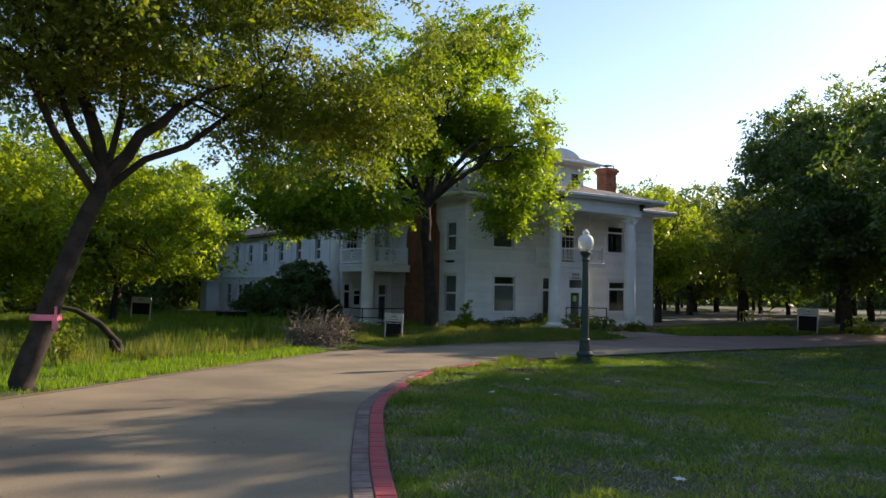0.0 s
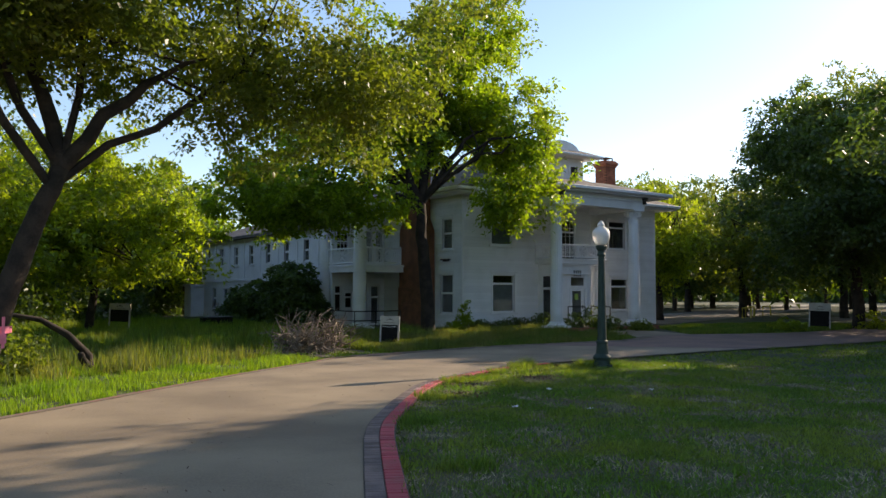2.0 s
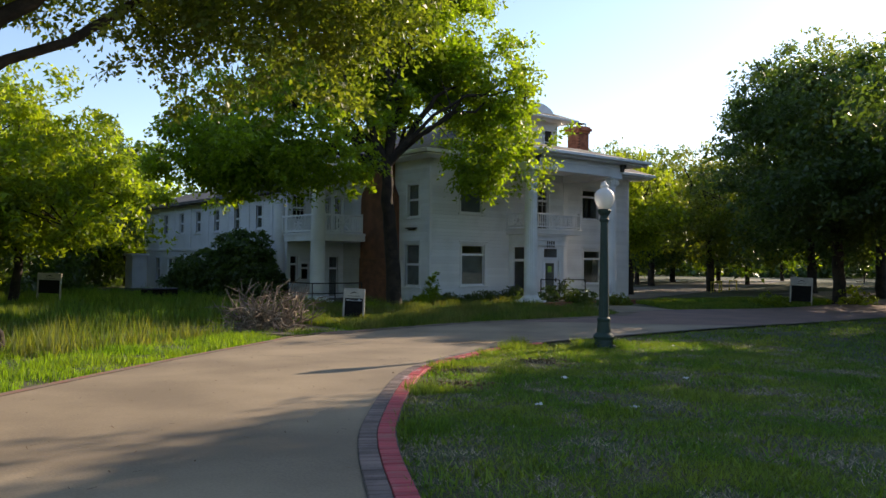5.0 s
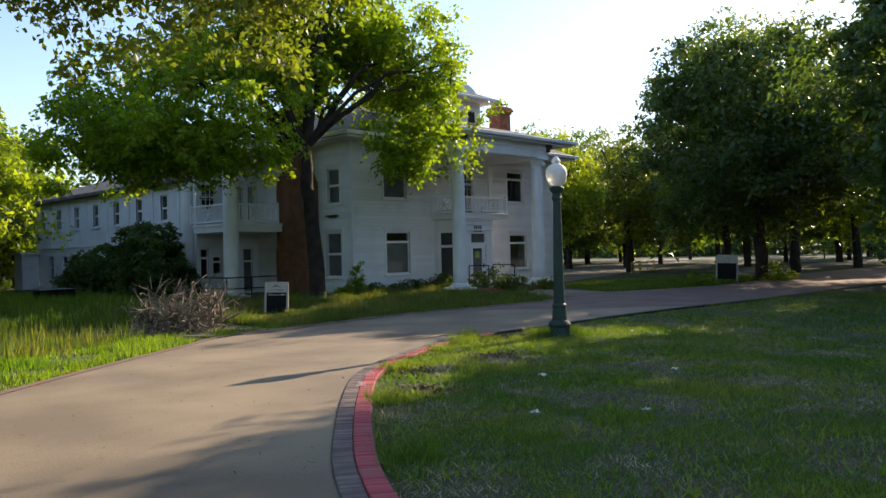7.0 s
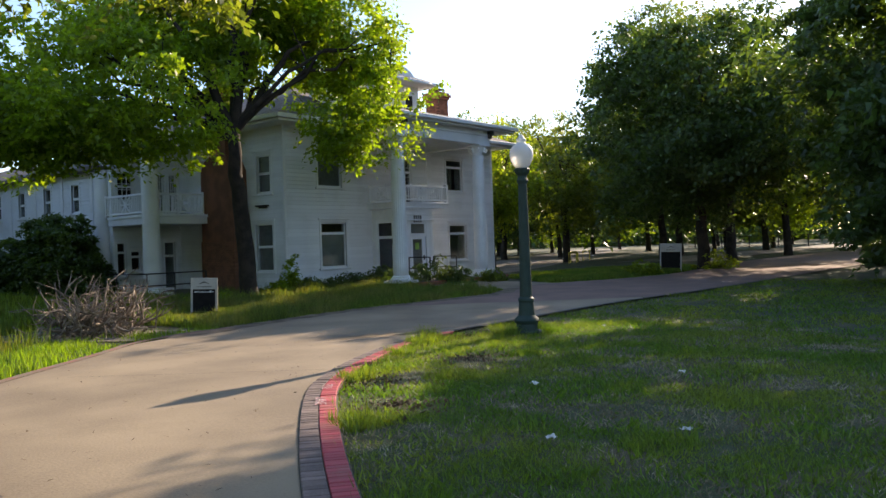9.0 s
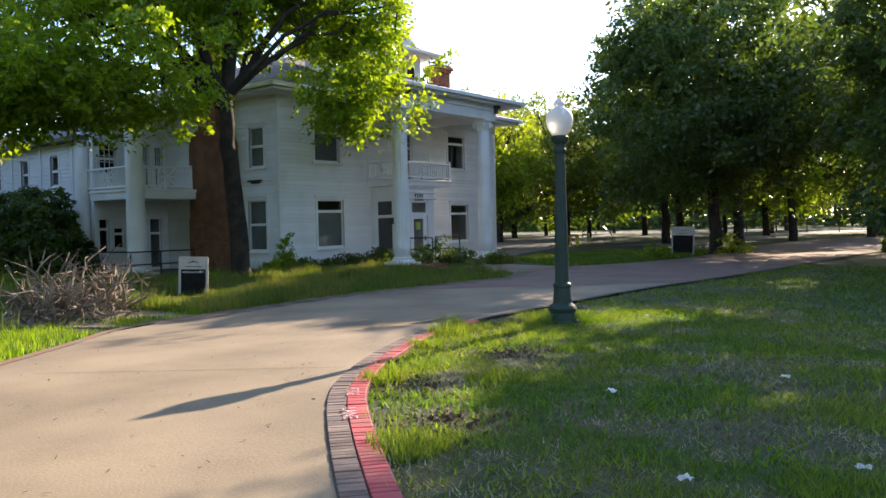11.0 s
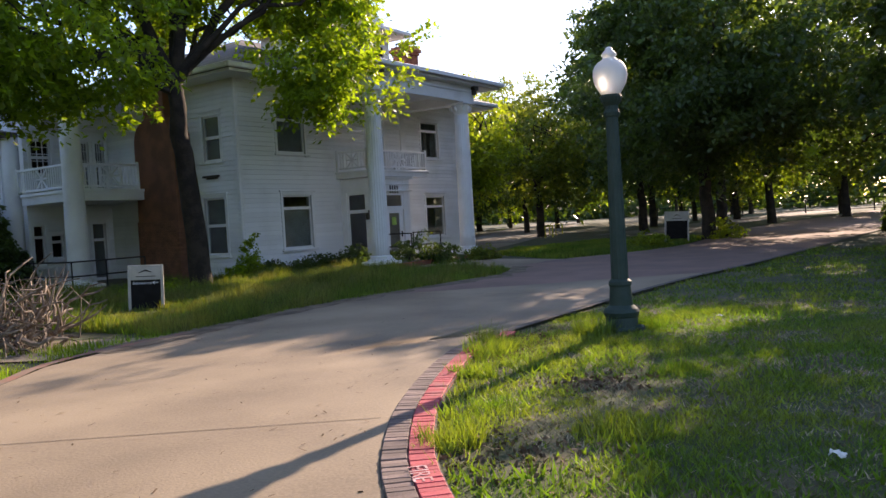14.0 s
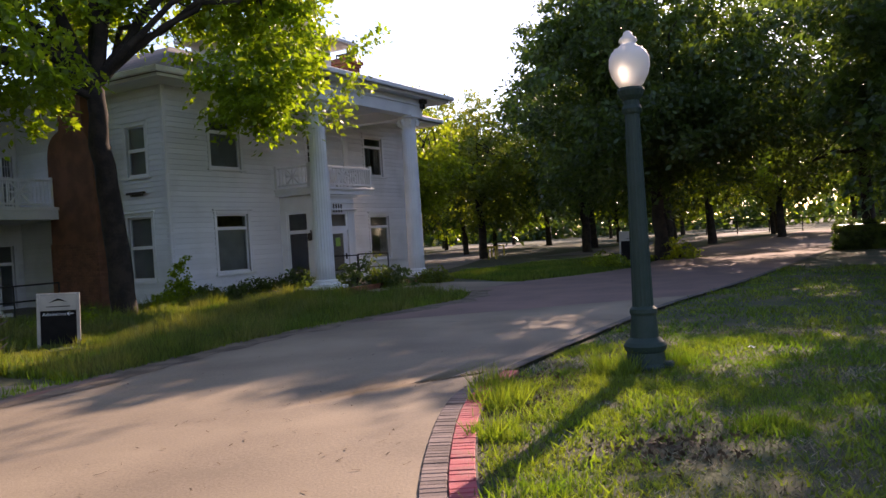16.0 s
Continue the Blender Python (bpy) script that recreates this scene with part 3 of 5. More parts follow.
WIN_F = [(1.8, 3.15, 0.9, 2.72), (9.98, 11.3, 0.9, 2.6), (1.72, 3.0, 4.15, 5.75), (9.86, 11.1, 4.2, 5.72), (6.35, 7.35, 3.5, 5.6)]
front_w = wall("wall_front", FRONT, 0, 13.6, BASE_Z, WALL_TOP, WIN_F + [(4.72, 6.95, 0.3, 3.2)], label="white lapped clapboard front wall")
window(FRONT, *WIN_F[0], split=0.24, blind=0.76)
e = window(FRONT, *WIN_F[1], split=0.25)
curtain(FRONT, 10.8, 11.28, 0.92, 2.1, e)
window(FRONT, *WIN_F[2], split=0.3, blind=0.7)
e = window(FRONT, *WIN_F[3], split=0.24)
curtain(FRONT, 10.25, 10.45, 4.2, 5.3, e)
curtain(FRONT, 10.7, 11.08, 4.2, 5.3, e)
window(FRONT, *WIN_F[4], split=0.3, style="grid")
# west wall: local x runs south, so the corner is x = 0 and the wall runs to negative x
WIN_W = [(-1.75, -0.72, 0.85, 2.72), (-1.6, -0.78, 3.92, 5.4)]
wall("wall_west", WEST, -14.0, 0, BASE_Z, WALL_TOP, WIN_W, label="white clapboard side wall in shade")
window(WEST, *WIN_W[0], split=0.48, blind=0.99)
window(WEST, *WIN_W[1], split=0.48, blind=0.99)
part("vent_hood", boxes((-1.55, -0.85, -0.2, -0.05, 3.4, 3.46), (-1.45, -0.95, -0.12, -0.05, 3.34, 3.4), m=WEST, bevel=0.01), M_BRONZE, house, "small dark metal vent hood")
for cx in (-0.035, 13.5):
    part("corner_board", boxes((cx, cx + 0.135, -0.035, 0.1, BASE_Z, WALL_TOP), bevel=0.01), M_WHITE, house)
dp = bmesh.new()
tube(dp, [(-0.07, -0.08, 0.15), (-0.07, -0.08, 3), (-0.07, -0.08, 6.3)], [0.04] * 3, 8)
part("downpipe", dp, M_WHITE, house)
part("wall_east", boxes((13.38, 13.6, THICK, 13.8, BASE_Z, WALL_TOP)), M_WHITE, house)
part("wall_back", boxes((0, 13.6, 13.8, 14.0, BASE_Z, WALL_TOP)), M_WHITE, house)
# floor slab in the near-black colour, so the rooms look unlit
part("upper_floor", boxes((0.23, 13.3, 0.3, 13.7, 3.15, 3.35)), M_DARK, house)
part("inner_wall", boxes((0.3, 13.2, 4.2, 4.3, 0.1, 6.4)), M_CURTAIN, house)
part("footing", boxes((-0.02, 13.62, -0.02, 0.0, -0.1, 0.14)), M_MORTAR, house)


def hip(name, x0, x1, y0, y1, z, rise, inset_x, inset_y, mat, thick=0.16):
    bm = bmesh.new()
    lo = [bm.verts.new(p) for p in ((x0, y0, z), (x1, y0, z), (x1, y1, z), (x0, y1, z))]
    up = [bm.verts.new(p) for p in ((x0, y0, z + thick), (x1, y0, z + thick), (x1, y1, z + thick), (x0, y1, z + thick))]
    hi = [bm.verts.new(p) for p in ((x0 + inset_x, y0 + inset_y, z + rise), (x1 - inset_x, y0 + inset_y, z + rise), (x1 - inset_x, y1 - inset_y, z + rise), (x0 + inset_x, y1 - inset_y, z + rise))]
    bm.faces.new(lo[::-1])
    for a, b in ((lo, up), (up, hi)):
        for k in range(4):
            bm.faces.new((a[k], a[(k + 1) % 4], b[(k + 1) % 4], b[k]))
    bm.faces.new(hi)
    return part(name, bm, mat, house)


hip("roof", -0.95, 14.5, -0.95, 14.9, 6.56, 2.6, 5.6, 5.6, M_ROOF)
part("soffit", boxes((-0.9, 14.45, -0.9, 14.85, 6.47, 6.555)), M_WHITE, house)
gut = boxes((-1.06, 14.6, -1.06, -0.952, 6.56, 6.72), (-1.06, -0.952, -0.95, 14.9, 6.56, 6.72), (14.502, 14.6, -0.95, 14.9, 6.56, 6.72), bevel=0.02)
part("gutter", gut, M_WHITE, house)

# portico: beam, eave, low roof
PX0, PX1, PY = 2.4, 8.75, -3.4
hip("portico_roof", PX0 - 0.05, 10.2, -3.85, 1.6, 6.66, 0.75, 2.2, 2.2, M_ROOF, 0.12)
part("portico_soffit", boxes((PX0, 10.15, -3.8, -0.955, 6.555, 6.655)), M_WHITE, house)
part("portico_gutter", boxes((PX0 - 0.16, 10.3, -3.96, -3.852, 6.64, 6.79), (PX0 - 0.16, PX0 - 0.052, -3.85, -1.1, 6.64, 6.79), (10.202, 10.3, -3.85, -1.1, 6.64, 6.79), bevel=0.02), M_WHITE, house)
part("frieze", boxes((PX0 + 0.2, PX1, PY - 0.05, PY + 0.4, 5.95, 6.553), (PX0 + 0.2, PX0 + 0.6, PY + 0.402, -0.05, 5.95, 6.553), (PX1 - 0.4, PX1, PY + 0.402, -0.05, 5.95, 6.553), (PX0 + 0.15, PX1 + 0.05, PY - 0.1, PY - 0.052, 6.32, 6.4), bevel=0.01), M_WHITE, house)
part("portico_ceiling", boxes((PX0 + 0.602, PX1 - 0.402, PY + 0.402, -0.06, 6.3, 6.36)), M_WHITE, house)
for cx in (PX0 + 0.55, PX1 - 0.15):
    part("bracket", boxes((cx - 0.13, cx + 0.13, PY - 0.3, PY - 0.102, 6.4, 6.55), (cx - 0.1, cx + 0.1, PY - 0.22, PY - 0.104, 6.22, 6.4), bevel=0.02), M_BRONZE, house)


def column(x, y, z0, z1, r, fluted=True):
    c = thing("column", "tall white fluted column", "column")
    del c["category"]
    c.parent = house
    bm = bmesh.new()
    h = z1 - z0
    lathe(bm, [(r * (1 - 0.14 * (k / 10) ** 1.6), 0.28 + (h - 0.75) * k / 10) for k in range(11)], x, y, z0, 80 if fluted else 32, 0.075 if fluted else 0, 20)
    part("shaft", bm, M_WHITE, c, smooth=True)
    bm = boxes((x - r * 1.65, x + r * 1.65, y - r * 1.65, y + r * 1.65, z0, z0 + 0.1), bevel=0.015)
    lathe(bm, [(r * 1.5, 0.1), (r * 1.55, 0.14), (r * 1.45, 0.18), (r * 1.22, 0.2), (r * 1.2, 0.23), (r * 1.28, 0.25), (r * 1.05, 0.29)], x, y, z0, 32)
    part("column_base", bm, M_WHITE, c)
    bm = bmesh.new()
    lathe(bm, [(r * 0.92, h - 0.48), (r * 0.86, h - 0.44), (r * 0.9, h - 0.3), (r * 1.15, h - 0.12), (r * 1.3, h - 0.08)], x, y, z0, 32)
    box(bm, x - r * 1.4, x + r * 1.4, y - r * 1.4, y + r * 1.4, z1 - 0.08, z1 - 0.002, bevel=0.01)
    for k in range(8):
        a = math.pi / 4 * k
        px, py = x + r * 1.15 * math.cos(a), y + r * 1.15 * math.sin(a)
        tube(bm, [(px - 0.0, py, z1 - 0.34), (px + 0.05 * math.cos(a), py + 0.05 * math.sin(a), z1 - 0.22), (px, py, z1 - 0.12)], [0.05, 0.06, 0.03], 6)
    part("capital", bm, M_WHITE, c)
    return c


column(2.98, -3.17, 0.26, 5.95, 0.29)
column(8.2, -3.17, 0.26, 5.95, 0.29)
part("pilaster", boxes((8.4, 8.7, -0.09, -0.03, 0.26, 6.3), bevel=0.01), M_WHITE, house)
part("porch_floor", boxes((2.3, 9.3, -3.8, -0.03, -0.05, 0.26)), M_MORTAR, house, "dark red brick porch floor")
rowb = bpy.data.meshes.new("porch_brick")
bm = boxes((0, 0.2, -0.012, 0.02, 0, 0.06), bevel=0.006)
bm.to_mesh(rowb)
bm.free()
rowb.materials.append(M_CHIMNEY)
pf = bpy.data.objects["porch_floor"]
for r in range(4):
    for k in range(33):
        shared("brick", rowb, Matrix.Translation((2.3 + k * 0.21 + 0.1 * (r % 2), -3.8, 0.0 + r * 0.068)), pf)

# entrance vestibule with the balcony over it
VX0, VX1, VY = 4.69, 6.99, -1.445
vest = part("vestibule", boxes((VX0, VX0 + 0.12, VY, -0.03, 2.75, 3.25), (VX0, VX0 + 0.12, VY, VY + 0.22, 0.26, 2.75), (VX0, VX0 + 0.12, -0.3, -0.03, 0.26, 2.75), (VX1 - 0.12, VX1, VY, -0.03, 0.26, 3.25), (VX0 + 0.12, 5.5, VY, VY + 0.12, 0.26, 3.25), (6.6, VX1 - 0.12, VY, VY + 0.12, 0.26, 3.25), (5.5, 6.6, VY, VY + 0.12, 2.7, 3.25), bevel=0.004), M_WHITE, house)
part("cornice", boxes((VX0 - 0.08, VX1 + 0.08, VY - 0.1, VY - 0.002, 2.74, 2.8), (VX0 - 0.06, VX1 + 0.06, VY - 0.07, VY - 0.002, 2.98, 3.02), (VX0 - 0.1, VX1 + 0.1, VY - 0.12, VY - 0.002, 3.2, 3.26), bevel=0.006), M_WHITE, house)
door = part("door", boxes((5.55, 5.72, VY + 0.03, VY + 0.08, 0.28, 2.06), (6.32, 6.55, VY + 0.03, VY + 0.08, 0.28, 2.06), (5.72, 6.32, VY + 0.03, VY + 0.08, 0.28, 0.5), (5.72, 6.32, VY + 0.03, VY + 0.08, 1.94, 2.06), (5.5, 6.6, VY + 0.01, VY + 0.1, 2.06, 2.2), (5.5, 5.62, VY + 0.02, VY + 0.09, 2.2, 2.7), (6.5, 6.6, VY + 0.02, VY + 0.09, 2.2, 2.7), (5.62, 6.5, VY + 0.02, VY + 0.09, 2.6, 2.7), bevel=0.004), M_WHITE, house, "white glazed front door with a transom")
for a in ((5.72, 6.32, VY + 0.05, VY + 0.056, 0.5, 1.94), (5.62, 6.5, VY + 0.05, VY + 0.056, 2.2, 2.6)):
    part("pane", boxes(a), M_GLASS, door).visible_shadow = False
part("notice", boxes((5.88, 6.14, VY + 0.04, VY + 0.046, 1.5, 1.8)), M_NOTE, door, "yellow-green paper notice")
part("door_handle", boxes((6.38, 6.43, VY - 0.02, VY + 0.03, 1.05, 1.25), bevel=0.01), M_BRONZE, door)
for k in range(4):
    part("house_number", boxes((5.78 + 0.14 * k, 5.86 + 0.14 * k, VY - 0.02, VY - 0.003, 2.67, 2.96), bevel=0.01), M_BRONZE, house)
sw = part("side_window", boxes((VX0 + 0.02, VX0 + 0.08, VY + 0.22, VY + 0.3, 0.26, 2.75), (VX0 + 0.02, VX0 + 0.08, -0.38, -0.3, 0.26, 2.75), (VX0 + 0.02, VX0 + 0.08, VY + 0.3, -0.38, 0.26, 0.42), (VX0 + 0.02, VX0 + 0.08, VY + 0.3, -0.38, 2.0, 2.12), (VX0 + 0.02, VX0 + 0.08, VY + 0.3, -0.38, 2.66, 2.75)), M_WHITE, house)
part("pane", boxes((VX0 + 0.045, VX0 + 0.051, VY + 0.3, -0.38, 0.42, 2.66)), M_GLASS, sw).visible_shadow = False
part("wall_lamp", boxes((VX0 - 0.15, VX0 - 0.03, VY + 0.05, VY + 0.17, 1.75, 2.0), (VX0 - 0.03, VX0 - 0.002, VY + 0.08, VY + 0.14, 1.8, 2.1), bevel=0.02), M_BRONZE, house)
part("wall_lamp", boxes((7.1, 7.2, -0.15, -0.032, 1.75, 2.0), bevel=0.02), M_BRONZE, house)
part("balcony_floor", boxes((4.5, 7.98, -1.62, -0.03, 3.27, 3.5), (4.44, 8.04, -1.68, -0.03, 3.44, 3.52), bevel=0.008), M_WHITE, house)
BAL = bpy.data.meshes.new("baluster")
bm = boxes((-0.017, 0.017, -0.017, 0.017, 0, 1))
bm.to_mesh(BAL)
bm.free()
BAL.materials.append(M_WHITE)


def railing(p, q, z, h, cross=(0.5,)):
    """White rail between two points, with square balusters and crossed panels."""
    p, q = Vector((*p, z)), Vector((*q, z))
    d = q - p
    L = d.length
    m = Matrix.Translation(p) @ Matrix.Rotation(math.atan2(d.y, d.x), 4, "Z")
    bm = boxes((0, L, -0.045, 0.045, h - 0.07, h), (0, L, -0.035, 0.035, 0.08, 0.14), (-0.06, 0.06, -0.06, 0.06, 0, h + 0.07), (L - 0.06, L + 0.06, -0.06, 0.06, 0, h + 0.07), m=m, bevel=0.006)
    half = (h - 0.21) / 2
    for c in cross:
        cx = L * c
        for a in (0, 45, 90, 135):
            ln = half * (1 if a in (0, 90) else 1.36)
            r = box(bm, -ln, ln, -0.018, 0.018, -0.025, 0.025)
            bmesh.ops.transform(bm, matrix=m @ Matrix.Translation((cx, 0, 0.14 + half)) @ Matrix.Rotation(radians(a), 4, "Y"), verts=r)
        box(bm, cx - half - 0.03, cx - half, -0.02, 0.02, 0.14, h - 0.07, m)
        box(bm, cx + half, cx + half + 0.03, -0.02, 0.02, 0.14, h - 0.07, m)
    rail = part("railing", bm, M_WHITE, house)
    n = int(L / 0.13)
    for k in range(1, n):
        x = L * k / n
        if all(abs(x - L * c) > half + 0.06 for c in cross):
            shared("baluster", BAL, m @ Matrix.Translation((x, 0, 0.14)) @ Matrix.Diagonal((1, 1, h - 0.21, 1)), rail)


railing((4.56, -1.56), (7.92, -1.56), 3.52, 0.72, (0.5,))
railing((4.56, -0.1), (4.56, -1.5), 3.52, 0.72, (0.5,))
railing((7.92, -1.5), (7.92, -0.1), 3.52, 0.72, (0.5,))

# dormer with its curved parapet
part("dormer_wall", boxes((4.1, 7.45, -0.5, 3.0, 6.8, 8.75)), M_WHITE, house)
part("dormer_eave", boxes((3.4, 8.15, -1.1, 3.1, 8.75, 8.88), (3.3, 8.25, -1.2, -1.102, 8.78, 8.9), bevel=0.015), M_WHITE, house)
hip("dormer_roof", 3.45, 8.1, -1.05, 3.1, 8.89, 0.6, 1.9, 1.2, M_ROOF, 0.05)
bm = bmesh.new()
ringf, ringb = [], []
for k in range(19):
    a = math.pi * k / 18
    for lst, yy in ((ringf, -0.75), (ringb, -0.55)):
        lst.append(bm.verts.new((5.75 - 1.25 * math.cos(a), yy, 8.89 + 0.66 * math.sin(a))))
bm.faces.new(ringf)
bm.faces.new(ringb[::-1])
for k in range(18):
    bm.faces.new((ringf[k + 1], ringf[k], ringb[k], ringb[k + 1]))
part("curved_gable", bm, M_WHITE, house)
for a in (4.45, 6.45):
    dw = part("dormer_window", boxes((a, a + 0.06, -0.56, -0.502, 7.3, 8.3), (a + 0.56, a + 0.62, -0.56, -0.502, 7.3, 8.3), (a, a + 0.62, -0.565, -0.502, 8.3, 8.38), (a, a + 0.62, -0.565, -0.502, 7.24, 7.3), (a + 0.06, a + 0.56, -0.55, -0.502, 7.74, 7.78)), M_WHITE, house)
    # opaque near-black panes stand for the unlit dormer room
    part("pane", boxes((a + 0.06, a + 0.56, -0.53, -0.506, 7.3, 8.3)), M_DARK, dw)


def brick_shell(name, x0, x1, y0, y1, z0, z1, parent, label, faces=("s", "w"), limit=400, brick=None):
    """A brick shaft: mortar core with separate bricks on the faces that show."""
    core = part(name, boxes((x0, x1, y0, y1, z0, z1)), M_CHIMNEY_WALL, parent, label)
    me = bpy.data.meshes.new("brick")
    b = boxes((0.005, 0.205, -0.01, 0.03, 0.005, 0.07), bevel=0.004)
    b.to_mesh(me)
    b.free()
    me.materials.append(brick or M_CHIMNEY)
    made = 0
    for fc in faces:
        L = x1 - x0 if fc == "s" else y1 - y0
        n = max(1, round(L / 0.215))
        m = Matrix.Translation((x0, y0, 0)) if fc == "s" else Matrix.Translation((x0, y1, 0)) @ WEST
        for r in range(int((z1 - z0) / 0.078)):
            for k in range(n):
                if made >= limit:
                    return core
                off = 0.5 * (r % 2)
                if k + off + 1 > n:
                    continue
                shared("brick", me, m @ Matrix.Translation(((k + off) * L / n, 0, z0 + r * 0.078)) @ Matrix.Diagonal((L / n / 0.215, 1, 1, 1)), core)
                made += 1
    return core


brick_shell("roof_chimney", 11.3, 12.1, 1.5, 2.3, 7.0, 9.0, house, "red brick roof chimney with a corbelled top", limit=220)
part("chimney_cap", boxes((11.24, 12.16, 1.44, 2.36, 9.0, 9.12), (11.17, 12.23, 1.37, 2.43, 9.12, 9.26), (11.24, 12.16, 1.44, 2.36, 9.26, 9.36), bevel=0.01), M_CHIMNEY, house)
part("chimney_guard", boxes((11.4, 12.0, 1.6, 2.2, 9.52, 9.56), (11.4, 11.44, 1.6, 1.64, 9.36, 9.52), (11.96, 12.0, 1.6, 1.64, 9.36, 9.52), (11.4, 11.44, 2.16, 2.2, 9.36, 9.52), (11.96, 12.0, 2.16, 2.2, 9.36, 9.52)), M_BRONZE, house)
# bricks in the darkened copy, since less light reaches this side
brick_shell("side_chimney", -0.76, -0.03, 2.2, 4.4, -0.1, 2.1, house, "broad red brick chimney on the side wall", ("w", "s"), 330, M_CHIMNEY_SHADED)
bm = bmesh.new()
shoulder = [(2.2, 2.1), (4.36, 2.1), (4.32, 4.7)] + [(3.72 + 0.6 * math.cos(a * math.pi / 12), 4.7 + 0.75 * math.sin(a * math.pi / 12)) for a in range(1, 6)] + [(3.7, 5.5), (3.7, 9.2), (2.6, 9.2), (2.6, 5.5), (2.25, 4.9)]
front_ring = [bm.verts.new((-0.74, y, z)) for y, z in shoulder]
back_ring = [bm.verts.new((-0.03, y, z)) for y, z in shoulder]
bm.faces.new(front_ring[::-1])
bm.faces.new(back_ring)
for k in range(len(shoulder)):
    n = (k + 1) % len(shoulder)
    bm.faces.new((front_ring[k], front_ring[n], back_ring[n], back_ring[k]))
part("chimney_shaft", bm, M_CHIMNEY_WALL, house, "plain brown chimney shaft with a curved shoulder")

# side porch: corner columns, decks, railings, back wall
CMX, CMY, CLY, PB = -3.16, 4.1, 7.7, 7.0
column(CMX, CMY, 0.1, 6.3, 0.33, False)
column(CMX, CLY, 0.1, 6.3, 0.33, False)
part("side_deck", boxes((CMX - 0.15, -0.03, CMY - 0.15, PB, 2.85, 3.2), (CMX - 0.2, -0.03, CMY - 0.2, PB, 3.12, 3.22), bevel=0.01), M_WHITE, house)
part("side_porch_floor", boxes((CMX - 0.5, -0.03, CMY - 0.4, PB, -0.05, 0.12)), M_MORTAR, house)
part("side_porch_beam", boxes((CMX - 0.25, -0.03, CMY - 0.25, PB, 6.1, 6.5)), M_WHITE, house)
railing((CMX, CMY + 0.3), (CMX, CLY - 0.3), 3.22, 0.85, (0.5,))
railing((CMX + 0.3, CMY), (-0.75, CMY + 0.1), 3.22, 0.85, (0.5,))
BACK = Matrix.Translation((0, PB, 0))
HB = [(-3.0, -2.6, 0.8, 2.2), (-2.4, -1.95, 1.0, 1.85), (-1.5, -1.1, 0.75, 2.3), (-0.85, -0.35, 0.15, 2.2), (-1.75, -1.4, 3.4, 5.1), (-1.15, -0.8, 3.4, 5.1), (-0.55, -0.2, 3.4, 5.1), (-2.9, -2.2, 3.9, 5.1)]
wall("porch_back_wall", BACK, CMX, -0.03, 0.0, 6.3, HB)
for k, h in enumerate(HB):
    window(BACK, *h, split=0.3 if k < 4 else 0.5, style="grid" if k >= 4 else "sash", cap=False)
# added near-black sheet behind the porch windows, in place of room shade
part("unlit_room_panel", boxes((CMX + 0.3, -0.3, 8.4, 8.5, 0, 6.3)), M_DARK, house)
hr = bmesh.new()
for zz in (0.5, 0.95):
    tube(hr, [(CMX - 0.6, CMY + 3.6, zz), (CMX - 0.6, CMY - 0.6, zz), (-1.2, CMY - 0.6, zz)], [0.025] * 3, 6)
for px, py in ((CMX - 0.6, CMY + 3.6), (CMX - 0.6, CMY + 1.6), (CMX - 0.6, CMY - 0.6), (-2.6, CMY - 0.6), (-1.2, CMY - 0.6)):
    tube(hr, [(px, py, 0.0), (px, py, 0.5), (px, py, 0.97)], [0.025] * 3, 6)
part("ramp_rail", hr, M_RAIL, house, "black pipe handrail", smooth=True)
for xa in (5.3, 6.8):
    hr = bmesh.new()
    ends = (VY - 0.1, VY - 1.25) if xa < 6 else (VY - 0.2, VY - 1.45)
    for zz in (0.72, 1.18):
        tube(hr, [(xa, ends[0], zz), (xa, ends[1], zz)], [0.022] * 2, 6)
    for yy in ends:
        tube(hr, [(xa, yy, 0.2), (xa, yy, 1.18)], [0.025] * 2, 6)
    part("door_rail", hr, M_RAIL, house, "black iron handrail by the front door")

# annex wing behind the porch
AN = Matrix.Translation((CMX, CLY + 0.3, 0)) @ WEST
HA = []
for k in range(7):
    HA.append((-(1.6 + 2.6 * k) - 0.65, -(1.6 + 2.6 * k), 3.55, 4.75))
HA += [(-16.6, -15.9, 0.7, 2.1), (-14.6, -13.8, 0.8, 2.05), (-13.6, -12.8, 0.8, 2.05), (-12.6, -11.8, 0.8, 2.05)]
wall("annex_wall", AN, -18.6, 0, 0.0, 5.2, HA, count_boards=False, label="white clapboard wing wall with a row of windows")
for h in HA:
    window(AN, *h, split=0.5, blind=0.6, cap=False)
rows = [(-18.65, 0.0, -0.09, -0.031, 2.5, 2.66)]
rows += [(-(0.4 + 2.6 * k) - 0.2, -(0.4 + 2.6 * k), -0.07, -0.031, 0.0 if k % 2 else 2.67, 5.2) for k in range(8)]
part("belt_trim", boxes(*[r if r[4] != 0.0 else (*r[:4], 2.67, 5.2) for r in rows], m=AN), M_WHITE, house)
# wing back walls and an added inner sheet, near-black as unlit rooms
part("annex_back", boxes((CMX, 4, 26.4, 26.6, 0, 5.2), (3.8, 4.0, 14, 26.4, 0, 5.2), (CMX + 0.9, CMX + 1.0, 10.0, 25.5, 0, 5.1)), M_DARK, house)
hip("annex_roof", -3.7, 4.5, 7.4, 27.1, 5.2, 1.5, 3.6, 3.6, M_ROOF)
part("annex_porch", boxes((-4.2, -3.25, 26.2, 27.6, 0, 2.2), (-4.35, -3.15, 26.0, 27.8, 2.2, 2.35), bevel=0.01), M_WHITE, house)


